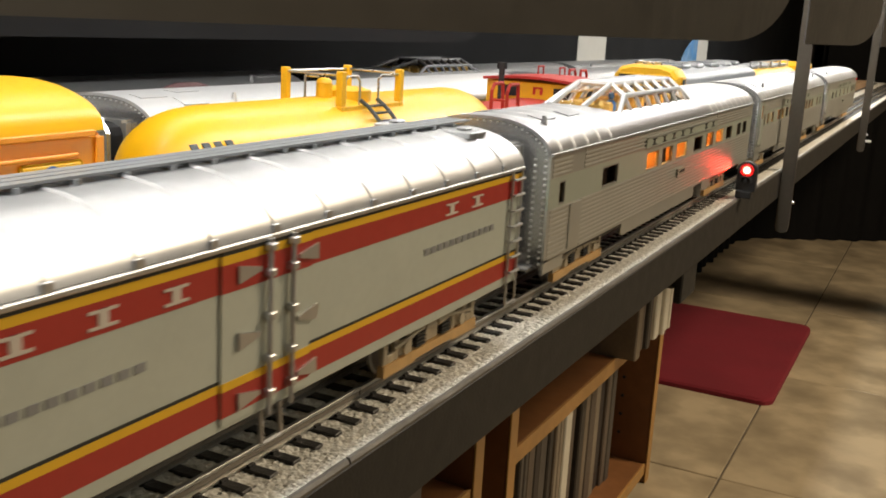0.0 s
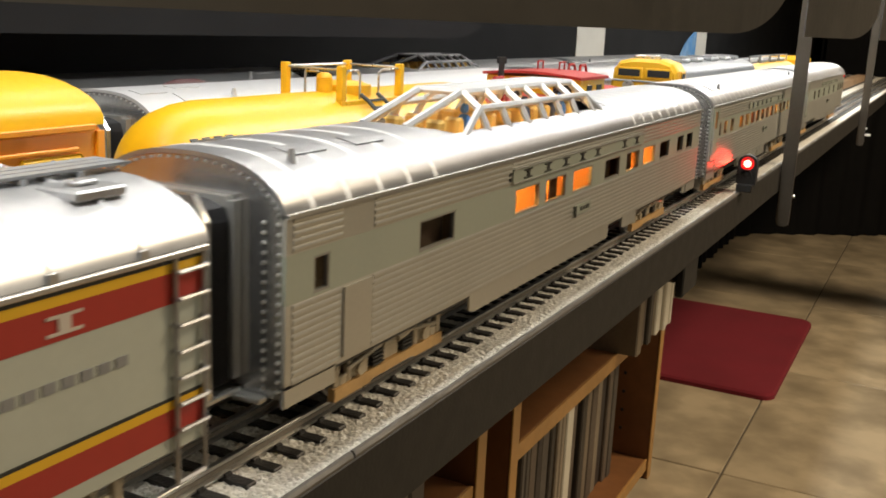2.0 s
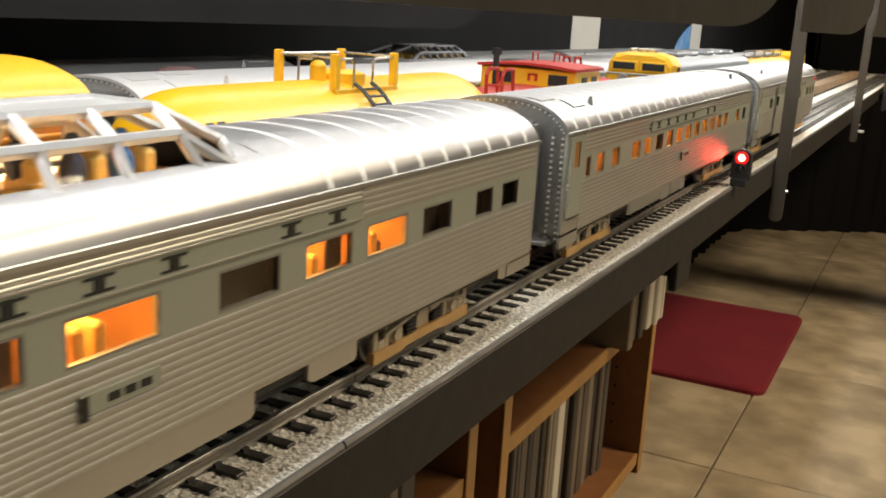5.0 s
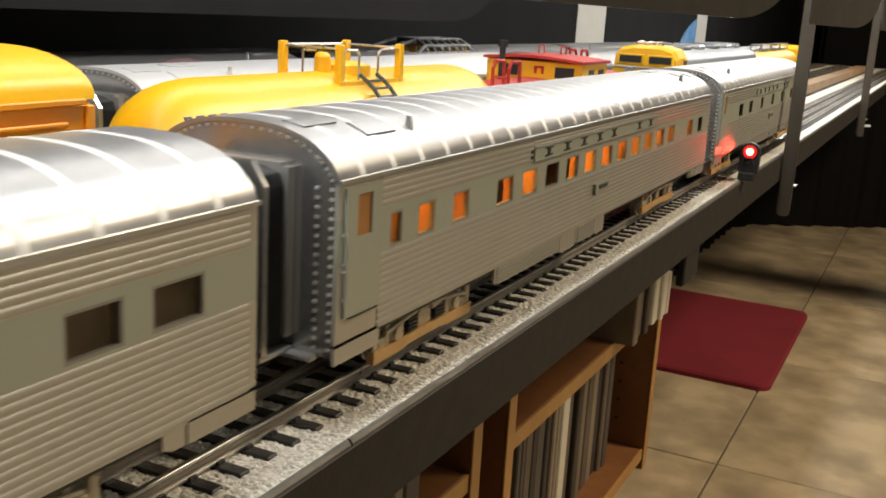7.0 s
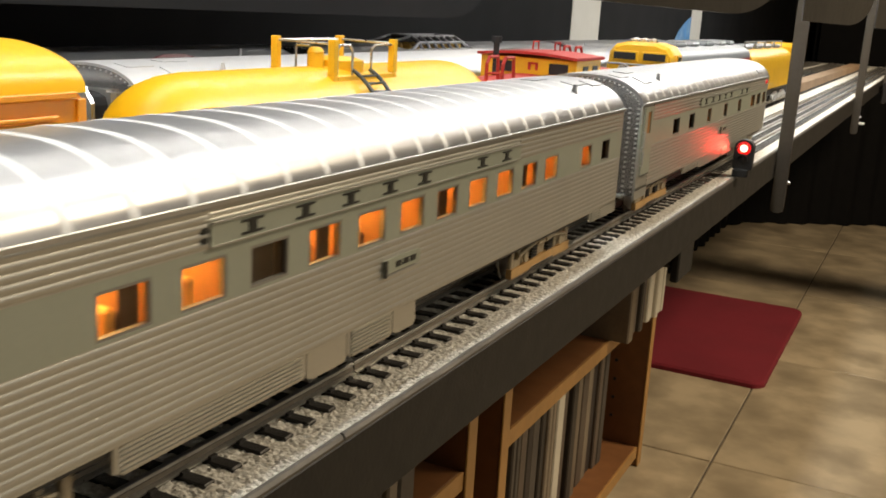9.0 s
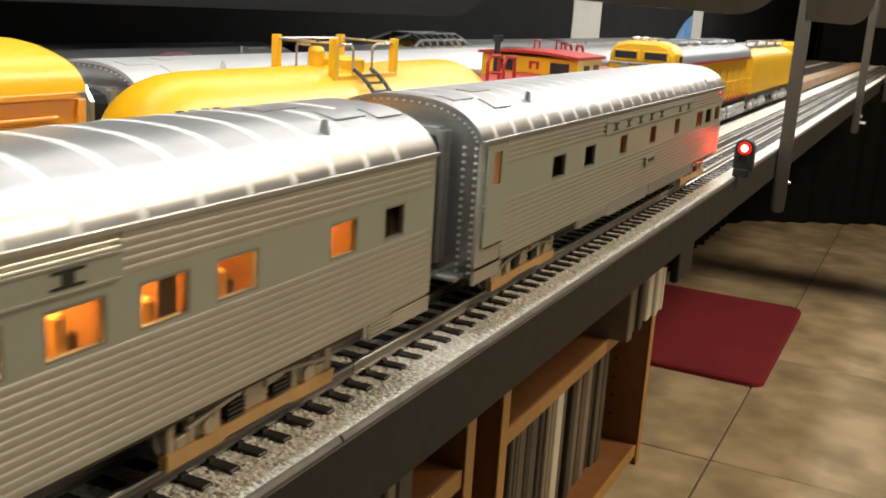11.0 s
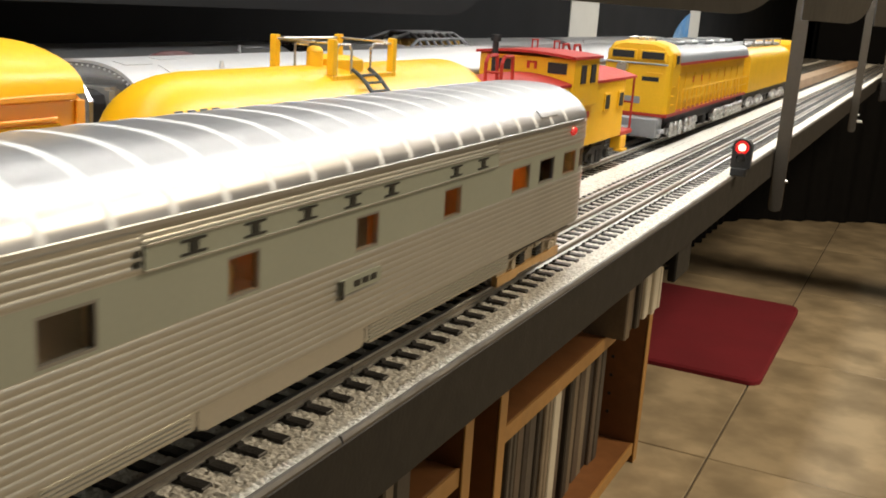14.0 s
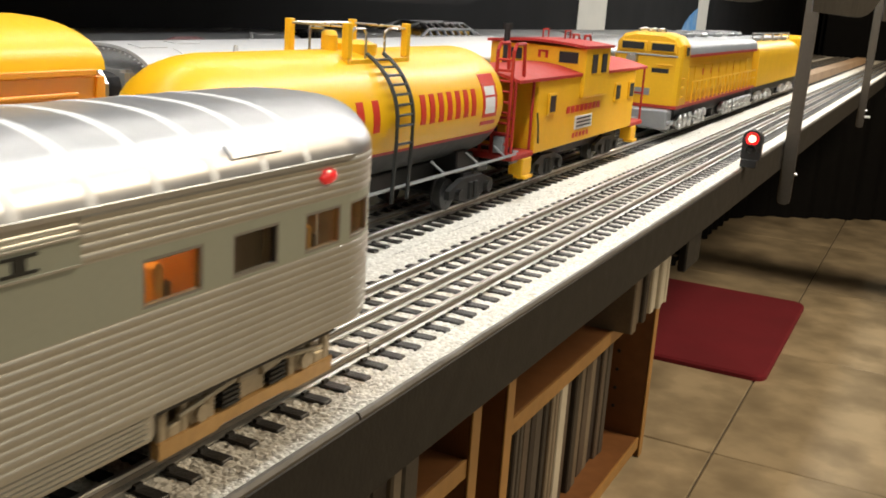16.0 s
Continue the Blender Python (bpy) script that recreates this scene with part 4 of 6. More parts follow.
def observation_car():
    L0, R = 0.410, 0.034
    car = thing("observation_car", (X1, 1.094, 0), "silver fluted model observation car with a rounded tail", "train car", "passenger train")
    pts = []
    for i in range(41):
        q = math.pi / 2 * i / 40
        pts.append((HALF * math.cos(q), L0 + R * math.sin(q), q))
    lens = [0.0]
    for a, b in zip(pts, pts[1:]):
        lens.append(lens[-1] + math.hypot(a[0] - b[0], a[1] - b[1]))

    def path(s):
        def f(u):
            if u <= L0:
                return (s * HALF, u, s, 0.0)
            d = min(u - L0, lens[-1])
            i = max(k for k in range(len(lens)) if lens[k] <= d + 1e-9)
            i = min(i, 39)
            t = (d - lens[i]) / (lens[i + 1] - lens[i])
            q = pts[i][2] + (pts[i + 1][2] - pts[i][2]) * t
            nx, ny = math.cos(q) / HALF, math.sin(q) / R
            l = math.hypot(nx, ny)
            return (s * HALF * math.cos(q), L0 + R * math.sin(q), s * nx / l, ny / l)
        return f

    win = [(0.072, 0.088), (0.113, 0.128), (0.167, 0.179), (0.2225, 0.2350), (0.277, 0.290), (0.334, 0.352), (0.362, 0.379), (0.390, 0.406), (0.4105, 0.4235)]
    lit = [0, 0, 1, 1, 1, 1, 0, 1, 0]
    for s in (1, -1):
        f = path(s)
        car_side(car, f, L0 + lens[-1] - 0.0005, win, (0.0438, 0.0541), panel=(0.140, 0.318), flute_gaps=((0.001, 0.022),), step=0.005)
        name_board(car, f, 0.140, 0.318)
        number_plate(car, f, 0.214)
        vestibule_door(car, f, 0.004, 0.0215)
        p = f(0.399)
        bm = bmesh.new()
        ball(bm, (p[0], p[1], 0.0624), 0.0018, 0.0040, 0.0021)
        part("marker_lamp", bm, RED_GLOW, car, "red tail marker lamp", smooth=True)
    roof_part(car, 0.0, L0, round_end=R + 0.0006)
    car_end(car, 0.0, -1)
    underbody(car, L0, (0.072, 0.3825), ((0.111, 0.157, 0.0160, True), (0.1575, 0.230, 0.0145, False), (0.2305, 0.3375, 0.0145, True)))
    cabin(car, 0.024, L0, win[:8], lit, lamp=CABIN_DIM)
    bm = bmesh.new()
    box(bm, -0.005, 0.005, L0 + R - 0.004, L0 + R + 0.0065, 0.0085, 0.0180, 0.001)
    box(bm, 0.002, 0.0075, L0 + R - 0.001, L0 + R + 0.004, 0.0215, 0.0300, 0.0006)
    part("tail_coupler", bm, BLACK, car)
    for x, y in ((0.012, 0.016), (0.020, 0.034), (0.006, 0.044)):
        roof_hatch(car, x, y)
    roof_hatch(car, 0.0285, 0.372, 0.0026, 0.018)
    vent(car, 0.022, 0.062)
    return car


def reefer_car():
    L = 0.312
    car = thing("refrigerator_car", (X1, 0.090 - L, 0), "pale grey model refrigerator car with red and yellow stripes", "train car", "passenger train")
    H2, E2, T2 = 0.0310, 0.0655, 0.0785
    bm = bmesh.new()
    box(bm, -H2, H2, 0.0, L, 0.0195, E2, 0.0004)
    part("body", bm, CREAM, car)
    bm = bmesh.new()
    loft(bm, [roof_ring(-0.0008, H2 + 0.0007, E2, T2), roof_ring(L + 0.0008, H2 + 0.0007, E2, T2)])
    for y in (0.0, L - 0.0014):
        pts = [((H2) * math.cos(math.pi * i / 20), roof_z(H2 * math.cos(math.pi * i / 20), H2, E2, T2) - 0.0006) for i in range(21)]
        loft(bm, [[(x, y + d, z) for x, z in pts] for d in (0.0, 0.0012)])
    rf = part("roof", bm, REEFROOF, car, smooth=True)
    bm = bmesh.new()
    y = 0.014
    while y < L - 0.01:
        loft(bm, [roof_ring(y + d, H2, E2, T2, l, 0.0004) for d, l in ((-0.0008, 0.0002), (-0.0003, 0.0007), (0.0003, 0.0007), (0.0008, 0.0002))])
        for s in (-1, 1):
            box(bm, s * H2 - 0.0013 * (s < 0), s * H2 + 0.0013 * (s > 0), y - 0.0012, y + 0.0012, E2 - 0.001, E2 + 0.0018)
        y += 0.0232
    part("roof_seam", bm, REEFROOF, rf, smooth=True)
    bm = bmesh.new()
    for s in (-1, 1):
        box(bm, s * H2 - 0.0016 * (s < 0), s * H2 + 0.0016 * (s > 0), 0.0, L, E2 - 0.0016, E2 - 0.0002, 0.0003)
    part("eave_rail", bm, REEFROOF, rf)
    bm = bmesh.new()
    for k in (-1, 0, 1):
        box(bm, k * 0.0038 - 0.0016, k * 0.0038 + 0.0016, -0.004, L + 0.004, T2 + 0.0012, T2 + 0.0019)
    y = 0.006
    while y < L:
        box(bm, -0.0062, 0.0062, y, y + 0.0014, T2 - 0.0004, T2 + 0.0011)
        y += 0.0155
    part("running_board", bm, LOCO_GREY, rf)
    for y in (0.012, L - 0.026):
        for s in (-1, 1):
            bm = bmesh.new()
            x = s * 0.0145
            z = roof_z(x, H2, E2, T2)
            box(bm, x - 0.006, x + 0.006, y, y + 0.014, z - 0.0010, z + 0.0014, 0.0005)
            box(bm, x - 0.002, x + 0.002, y + 0.004, y + 0.010, z + 0.0014, z + 0.0026, 0.0004)
            part("ice_hatch", bm, REEFROOF, rf)
    for s in (-1, 1):
        f = lambda u, s=s: (s * H2, u, s, 0.0)
        for nm, m, z0, z1 in (("stripe_black", LETTER, 0.0627, 0.0638), ("stripe_yellow", STRIPE_YELLOW, 0.0606, 0.0627), ("stripe_red", STRIPE_RED, 0.0538, 0.0606),
                              ("stripe_black", LETTER, 0.0318, 0.0326), ("stripe_yellow", STRIPE_YELLOW, 0.0297, 0.0318), ("stripe_red", STRIPE_RED, 0.0232, 0.0297)):
            bm = bmesh.new()
            ring_strip(bm, f, 0.0004, L - 0.0004, z0, z1, -0.0002, 0.0002)
            part(nm, bm, m, car)
        g = lambda u, s=s: (s * (H2 + 0.0002), u, s, 0.0)
        c = 0.151
        letter_bars(car, g, L - 0.070, L - 0.030, 0.0550, 0.0590, 2, material=LETTER_WHITE, fill=0.35)
        letter_bars(car, g, c - 0.085, c - 0.022, 0.0550, 0.0590, 3, material=LETTER_WHITE, fill=0.3)
        bm = bmesh.new()
        for k in range(12):
            ring_strip(bm, f, L - 0.078 + k * 0.0046, L - 0.0747 + k * 0.0046, 0.0440, 0.0462, 0.0, 0.0003)
        part("letter_mark", bm, LOCO_GREY, car)
        bm = bmesh.new()
        for k in range(9):
            ring_strip(bm, f, c - 0.082 + k * 0.0046, c - 0.0787 + k * 0.0046, 0.0425, 0.0445, 0.0, 0.0003)
        part("letter_mark", bm, LOCO_GREY, car)
        # plug door with hinges and latch bars
        bm = bmesh.new()
        ring_strip(bm, f, c - 0.018, c + 0.018, 0.0212, 0.0640, 0.0003, 0.0007)
        door = part("door", bm, CREAM, car)
        for z0, z1, m, nm in ((0.0628, 0.0638, LETTER, "door_stripe"), (0.0606, 0.0628, STRIPE_YELLOW, "door_stripe"), (0.0538, 0.0606, STRIPE_RED, "door_stripe"), (0.0297, 0.0318, STRIPE_YELLOW, "door_stripe"), (0.0232, 0.0297, STRIPE_RED, "door_stripe")):
            bm = bmesh.new()
            ring_strip(bm, f, c - 0.018, c + 0.018, z0, z1, 0.0007, 0.0009)
            part(nm, bm, m, door)
        for u in (c - 0.001, c + 0.0085):
            bm = bmesh.new()
            rod(bm, (s * (H2 + 0.0020), u, 0.0190), (s * (H2 + 0.0020), u, 0.0645), 0.0007, 8)
            for z in (0.0250, 0.0340, 0.0450, 0.0560, 0.0625):
                box(bm, *sorted((s * (H2 + 0.0006), s * (H2 + 0.0032))), u - 0.0013, u + 0.0013, z - 0.0010, z + 0.0010, 0.0003)
            part("latch_bar", bm, REEFROOF, door)
        for z in (0.0258, 0.0410, 0.0575):
            bm = bmesh.new()
            for d in (-1, 1):
                q = c + 0.004 + d * 0.0165
                tri = [(q, z - 0.0022), (q, z + 0.0022), (q - d * 0.0085, z + 0.0005), (q - d * 0.0085, z - 0.0005)]
                loft(bm, [[(s * (H2 + 0.0009), y, zz) for y, zz in tri], [(s * (H2 + 0.0016), y, zz) for y, zz in tri]])
            part("hinge", bm, REEFROOF, door)
        bm = bmesh.new()
        pipe(bm, [(s * H2, c - 0.002, 0.0200), (s * (H2 + 0.0005), c - 0.002, 0.0110), (s * (H2 + 0.0005), c + 0.006, 0.0110), (s * H2, c + 0.006, 0.0200)], 0.0007)
        part("stirrup_step", bm, REEFROOF, car)
        for u0, u1 in ((L - 0.0105, L - 0.0015), (0.0015, 0.0105)):
            bm = bmesh.new()
            for z in (0.0250, 0.0310, 0.0370, 0.0430, 0.0490, 0.0550, 0.0610):
                pipe(bm, [(s * H2, u0, z), (s * (H2 + 0.0022), u0, z), (s * (H2 + 0.0022), u1, z), (s * H2, u1, z)], 0.00055)
            for u in (u0, u1):
                rod(bm, (s * (H2 + 0.0010), u, 0.0120), (s * (H2 + 0.0010), u, 0.0640), 0.0006, 6)
            rod(bm, (s * (H2 + 0.0010), u0, 0.0122), (s * (H2 + 0.0010), u1, 0.0122), 0.0007, 6)
            part("ladder", bm, REEFROOF, car)
    for y in (-0.0005, L - 0.0007):
        bm = bmesh.new()
        for k in range(7):
            box(bm, -H2 + 0.002, H2 - 0.002, y, y + 0.0012, 0.0235 + k * 0.006, 0.0262 + k * 0.006, 0.0004)
        part("end_rib", bm, REEFROOF, car)
    bm = bmesh.new()
    box(bm, -0.006, 0.006, 0.004, L - 0.004, 0.0120, 0.0196)
    rod(bm, (0.0, 0.12, 0.0120), (0.0, 0.16, 0.0120), 0.006, 10)
    for y in (-0.012, L - 0.004):
        box(bm, -0.0035, 0.0035, y, y + 0.016, 0.0085, 0.0150, 0.001)
    part("underframe", bm, TRUCK_DARK, car)
    for y in (0.052, L - 0.052):
        passenger_truck(car, y)
    return car


REEFER, DOME, COACH, OBS = reefer_car(), dome_car((X1, 0.120, 0)), coach_car(), observation_car()

# standing passenger cars on the rear tracks
ROOF_MATT = mat("roof_matt_silver", (0.60, 0.60, 0.61), 0.45, 0.35, grain=0.08, grain_scale=500, stain=0.1, stain_scale=18)
# dome frame silver with the shade by the wall put into its colour
DOME_SHADED = mat("dome_frame_shaded", (0.16, 0.16, 0.165), 0.5, 0.4, grain=0.2)
PARKED_DOME = dome_car((X4, 0.310, 0), 0.118, 0.235, DOME_SHADED, 0.0036)
tagged(PARKED_DOME, "silver model dome car with shade-darkened dome frame, standing in the dark by the wall", "train car", "standing passenger cars")
for c in list(PARKED_DOME.children_recursive):
    if c.name.startswith(("cabin_light", "dome_light", "roof_rib")):
        bpy.data.objects.remove(c)
for src, at, lab in ((OBS, (X3, 0.050, 0), "silver fluted model observation car standing on the third track"),
                     (COACH, (X4, -0.180, 0), "dull silver model coach standing in the dark by the wall"),
                     (COACH, (X4, 0.790, 0), "dull silver model coach standing in the dark by the wall"),
                     (COACH, (X3, 0.520, 0), "silver fluted model coach standing on the third track")):
    o = copy_thing(src, pose(*at))
    tagged(o, lab, "train car", "standing passenger cars")
    for c in list(o.children_recursive):
        if src is OBS and c.name.startswith("roof") and not c.name.startswith("roof_rib"):
            c.data = c.data.copy()
            c.data.materials[0] = ROOF_MATT
        if c.name.startswith(("cabin_light", "dome_light", "roof_rib")):      # unlit, smooth-roofed while parked
            bpy.data.objects.remove(c)


# ---- standing freight train on the second track ----
def freight_truck(car, y, material=BLACK, xs=0.0235, axle=0.0175):
    for dy in (-axle, axle):
        wheel_set(car, y + dy, 0.0085, TRUCK_DARK)
    for s in (-1, 1):
        x = s * xs
        bm = bmesh.new()
        prof = [(-0.027, 0.0075), (-0.027, 0.0120), (-0.012, 0.0165), (0.012, 0.0165), (0.027, 0.0120), (0.027, 0.0075), (0.014, 0.0065), (0.008, 0.0035), (-0.008, 0.0035), (-0.014, 0.0065)]
        loft(bm, [[(x - 0.0015, y + py, pz) for py, pz in prof], [(x + 0.0015, y + py, pz) for py, pz in prof]])
        for dy in (-axle, axle):
            rod(bm, (x, y + dy, 0.0092), (x + s * 0.0040, y + dy, 0.0092), 0.0032, 10)
        for e in (-0.003, 0.003):
            rod(bm, (x + s * 0.0012, y + e, 0.0050), (x + s * 0.0012, y + e, 0.0140), 0.0022, 8)
        part("side_frame", bm, material, car)
    part_box("bolster", BLACK, car, -0.022, 0.022, y - 0.005, y + 0.005, 0.0070, 0.0180)


def marks(parent, x, u0, u1, z0, z1, n, material, fill=0.6, depth=0.0004, zoff=None):
    f = lambda u: (x, u, 1.0, 0.0)
    letter_bars(parent, f, u0, u1, z0, z1, n, (), material, fill)


def tank_car():
    car = thing("tank_car", (X2, 0, 0), "glossy yellow model tank car with a railed dome platform", "train car", "freight train")
    r, zc, y0, y1 = 0.0292, 0.0532, -0.004, 0.259
    bm = bmesh.new()
    rings = []
    n = 40
    ends = [(0.0, 0.30), (0.0025, 0.52), (0.006, 0.70), (0.011, 0.84), (0.017, 0.93), (0.024, 0.98), (0.032, 1.0)]
    for y, k in [(y0 + d, k) for d, k in ends] + [(y1 - d, k) for d, k in ends[::-1]]:
        rings.append([(r * k * math.cos(2 * math.pi * i / n), y, zc + r * k * math.sin(2 * math.pi * i / n)) for i in range(n)])
    loft(bm, rings)
    tank = part("tank", bm, YELLOW, car, smooth=True)
    # lower black half and its red line, as bands on the shell
    for nm, m, a0, a1, k in (("lower_band", BLACK, -150, -30, 1.006), ("red_line", CAB_RED, -30, -27, 1.008), ("red_line", CAB_RED, -153, -150, 1.008)):
        bm = bmesh.new()
        rr = []
        for y, kk in [(y0 + d, q) for d, q in ends[1:]] + [(y1 - d, q) for d, q in ends[:0:-1]]:
            ang = [radians(a0 + (a1 - a0) * i / 16) for i in range(17)]
            rr.append([(r * kk * k * math.cos(a), y, zc + r * kk * k * math.sin(a)) for a in ang] + [(r * kk * 0.99 * math.cos(a), y, zc + r * kk * 0.99 * math.sin(a)) for a in ang[::-1]])
        loft(bm, rr)
        part(nm, bm, m, tank, smooth=True)
    # lettering, laid on the curved shell
    def shell_mark(u0, u1, z0, z1, m, nm="letter_mark"):
        bm = bmesh.new()
        rr = []
        for i in range(5):
            z = z0 + (z1 - z0) * i / 4
            x = math.sqrt(max(1e-9, r * r - (z - zc) ** 2))
            rr.append([(x - 0.0003, u0, z), (x + 0.00035, u0, z), (x + 0.00035, u1, z), (x - 0.0003, u1, z)])
        loft(bm, rr)
        part(nm, bm, m, tank)
    for k in range(7):
        a = 0.1425 + k * 0.0091
        shell_mark(a + 0.0008, a + 0.0054, 0.0500, 0.0635, LETTER_RED)
    for k in range(5):
        a = 0.050 + k * 0.0125
        shell_mark(a + 0.0010, a + 0.0060, 0.0500, 0.0635, LETTER_RED)
    shell_mark(0.2115, 0.2290, 0.0480, 0.0700, LETTER_RED, "emblem")
    shell_mark(0.2140, 0.2262, 0.0500, 0.0640, WHITE, "emblem_field")
    shell_mark(0.2115, 0.2290, 0.0440, 0.0460, LETTER_RED)
    for k in range(4):
        shell_mark(-0.004 + k * 0.0062, -0.0005 + k * 0.0062, 0.0700, 0.0725, LETTER)
    # platform with posts and rails round the dome
    zp, w, ya, yb = 0.0785, 0.0162, 0.0990, 0.1495
    bm = bmesh.new()
    for y in (ya, yb):
        box(bm, -w, w, y, y + 0.0034, zp - 0.0040, zp + 0.0010, 0.0003)
    for x in (-w, w - 0.0034):
        box(bm, x, x + 0.0034, ya + 0.0035, yb - 0.0001, zp - 0.0035, zp + 0.0010, 0.0003)
        box(bm, x, x + 0.0034, 0.112, 0.1155, 0.070, zp - 0.0035)
    plat = part("platform", bm, YELLOW_SATIN, car)
    for x, y in ((w - 0.0034, ya), (w - 0.0034, yb), (-w, ya), (-w, yb)):
        bm = bmesh.new()
        box(bm, x, x + 0.0034, y, y + 0.0034, zp + 0.001, 0.0945, 0.0004)
        part("corner_post", bm, YELLOW_SATIN, plat)
    xr = w - 0.0017
    for pts in ([(xr, 0.104, zp), (xr, 0.104, 0.0905), (xr, 0.106, 0.0922), (xr, 0.114, 0.0922), (xr, 0.116, 0.090), (xr, 0.116, zp)],
                [(xr, 0.132, zp), (xr, 0.132, 0.0905), (xr, 0.135, 0.0922), (xr, yb, 0.0922)],
                [(-xr, ya + 0.0015, 0.0928), (xr, ya + 0.0015, 0.0928)], [(-xr, yb + 0.0015, 0.0928), (xr, yb + 0.0015, 0.0928)],
                [(-0.004, ya + 0.0015, zp), (-0.004, ya + 0.0015, 0.0915), (0.003, ya + 0.0015, 0.0915)],
                [(-xr, ya + 0.003, 0.0928), (-xr, yb, 0.0928)]):
        bm = bmesh.new()
        pipe(bm, pts, 0.0006)
        part("handrail", bm, STEEL, plat)
    bm = bmesh.new()
    rod(bm, (0, 0.1265, 0.080), (0, 0.1265, 0.0850), 0.0120, 20)
    rod(bm, (0, 0.1265, 0.0850), (0, 0.1265, 0.0862), 0.0110, 20, 0.008)
    part("manway_dome", bm, YELLOW_SATIN, car, smooth=True)
    bm = bmesh.new()
    rod(bm, (0.001, 0.108, 0.079), (0.001, 0.108, 0.0880), 0.0036, 12)
    ball(bm, (0.001, 0.108, 0.0884), 0.0036, 0.0036, 0.0026)
    rod(bm, (-0.004, 0.133, 0.084), (-0.004, 0.133, 0.0895), 0.0026, 10)
    part("valve", bm, YELLOW_SATIN, car, smooth=True)
    # curved ladder down the side
    bm = bmesh.new()
    rl = r + 0.0030
    for y in (0.116, 0.130):
        pts = [(rl * math.cos(a), y, zc + rl * math.sin(a)) for a in [radians(62 - i * 8) for i in range(9)]] + [(rl, y, 0.044), (rl - 0.001, y, 0.018)]
        pipe(bm, pts, 0.0009)
        for p in pts[1:-1]:
            if y < 0.12:
                rod(bm, p, (p[0], 0.130, p[2]), 0.0006, 6)
    part("ladder", bm, LETTER, car)
    # underframe
    bm = bmesh.new()
    box(bm, -0.007, 0.007, y0 - 0.006, y1 + 0.010, 0.0150, 0.0235, 0.0006)
    for y in (0.045, 0.210):
        box(bm, -0.020, 0.020, y - 0.006, y + 0.006, 0.0180, 0.0300, 0.0008)
    for y in (y0 - 0.004, y1 + 0.002):
        box(bm, -0.026, 0.026, y, y + 0.004, 0.0170, 0.0260, 0.0006)
    part("underframe", bm, BLACK, car)
    bm = bmesh.new()
    for s in (-1, 1):
        pipe(bm, [(s * 0.030, y0, 0.0240), (s * 0.030, y1, 0.0240)], 0.0008)
        for y in (0.03, 0.10, 0.17, 0.21, 0.245):
            rod(bm, (s * 0.030, y, 0.0240), (s * 0.024, y - 0.004, 0.0300), 0.0007, 6)
    part("side_rail", bm, LOCO_GREY, car)
    bm = bmesh.new()
    box(bm, 0.012, 0.028, y1 + 0.002, y1 + 0.010, 0.0180, 0.0250, 0.0006)
    box(bm, 0.020, 0.026, y1 - 0.010, y1 - 0.002, 0.0250, 0.0340, 0.0004)
    box(bm, -0.004, 0.004, y1 + 0.008, y1 + 0.022, 0.0090, 0.0160, 0.0008)
    part("end_step", bm, LOCO_GREY, car)
    for y in (0.040, 0.214):
        freight_truck(car, y)


def orange_car():
    car = thing("orange_boxcar", (X2, 0, 0), "bright orange and yellow model car with a barrel roof", "train car", "freight train")
    hw, ze, zt, y1 = 0.0319, 0.0815, 0.0945, -0.052
    bm = bmesh.new()
    box(bm, -hw, hw, -0.36, y1, 0.0140, ze, 0.0012)
    body = part("body", bm, ORANGE, car)
    bm = bmesh.new()
    rings = []
    for d, k in ((0.308, 1.0), (0.003, 1.0), (0.0008, 0.985), (0.0, 0.95)):
        y = y1 + 0.0003 - d
        rings.append([(hw * 1.005 * math.cos(math.pi * i / 20), y, ze + 0.0005 + (zt - ze) * k * math.sin(math.pi * i / 20) ** 0.85) for i in range(21)])
    loft(bm, rings)
    part("roof", bm, YELLOW, car, smooth=True)
    bm = bmesh.new()
    box(bm, hw, hw + 0.0016, -0.30, y1 - 0.004, ze - 0.0008, ze + 0.0010, 0.0003)
    box(bm, hw, hw + 0.0012, -0.30, y1 - 0.010, 0.0752, 0.0764, 0.0003)
    box(bm, hw, hw + 0.0012, y1 - 0.0035, y1 - 0.0005, 0.0150, ze - 0.001, 0.0003)
    part("side_rib", bm, ORANGE, body)
    bm = bmesh.new()
    box(bm, hw, hw + 0.0010, y1 - 0.030, y1 - 0.0085, 0.0590, 0.0745, 0.0010)
    pl = part("herald_panel", bm, YELLOW, body)
    bm = bmesh.new()
    yc, x = y1 - 0.0195, hw + 0.0010
    sh = [(-0.0066, 0.0715), (-0.0040, 0.0724), (0, 0.0736), (0.0040, 0.0724), (0.0066, 0.0715), (0.0060, 0.0650), (0, 0.0602), (-0.0060, 0.0650)]
    loft(bm, [[(x, yc + a, z) for a, z in sh], [(x + 0.0004, yc + a, z) for a, z in sh]])
    part("shield", bm, SHIELD_BLUE, pl)
    for k in range(3):
        bm = bmesh.new()
        for j in range(5):
            box(bm, x + 0.0004, x + 0.0006, yc - 0.0052 + j * 0.0021, yc - 0.0037 + j * 0.0021, 0.0645 + k * 0.0022, 0.0659 + k * 0.0022)
        part("letter_mark", bm, WHITE, pl)
    bm = bmesh.new()
    box(bm, -0.008, 0.008, -0.35, y1 + 0.012, 0.0090, 0.0142)
    part("underframe", bm, BLACK, car)
    freight_truck(car, -0.105)
    freight_truck(car, -0.300)


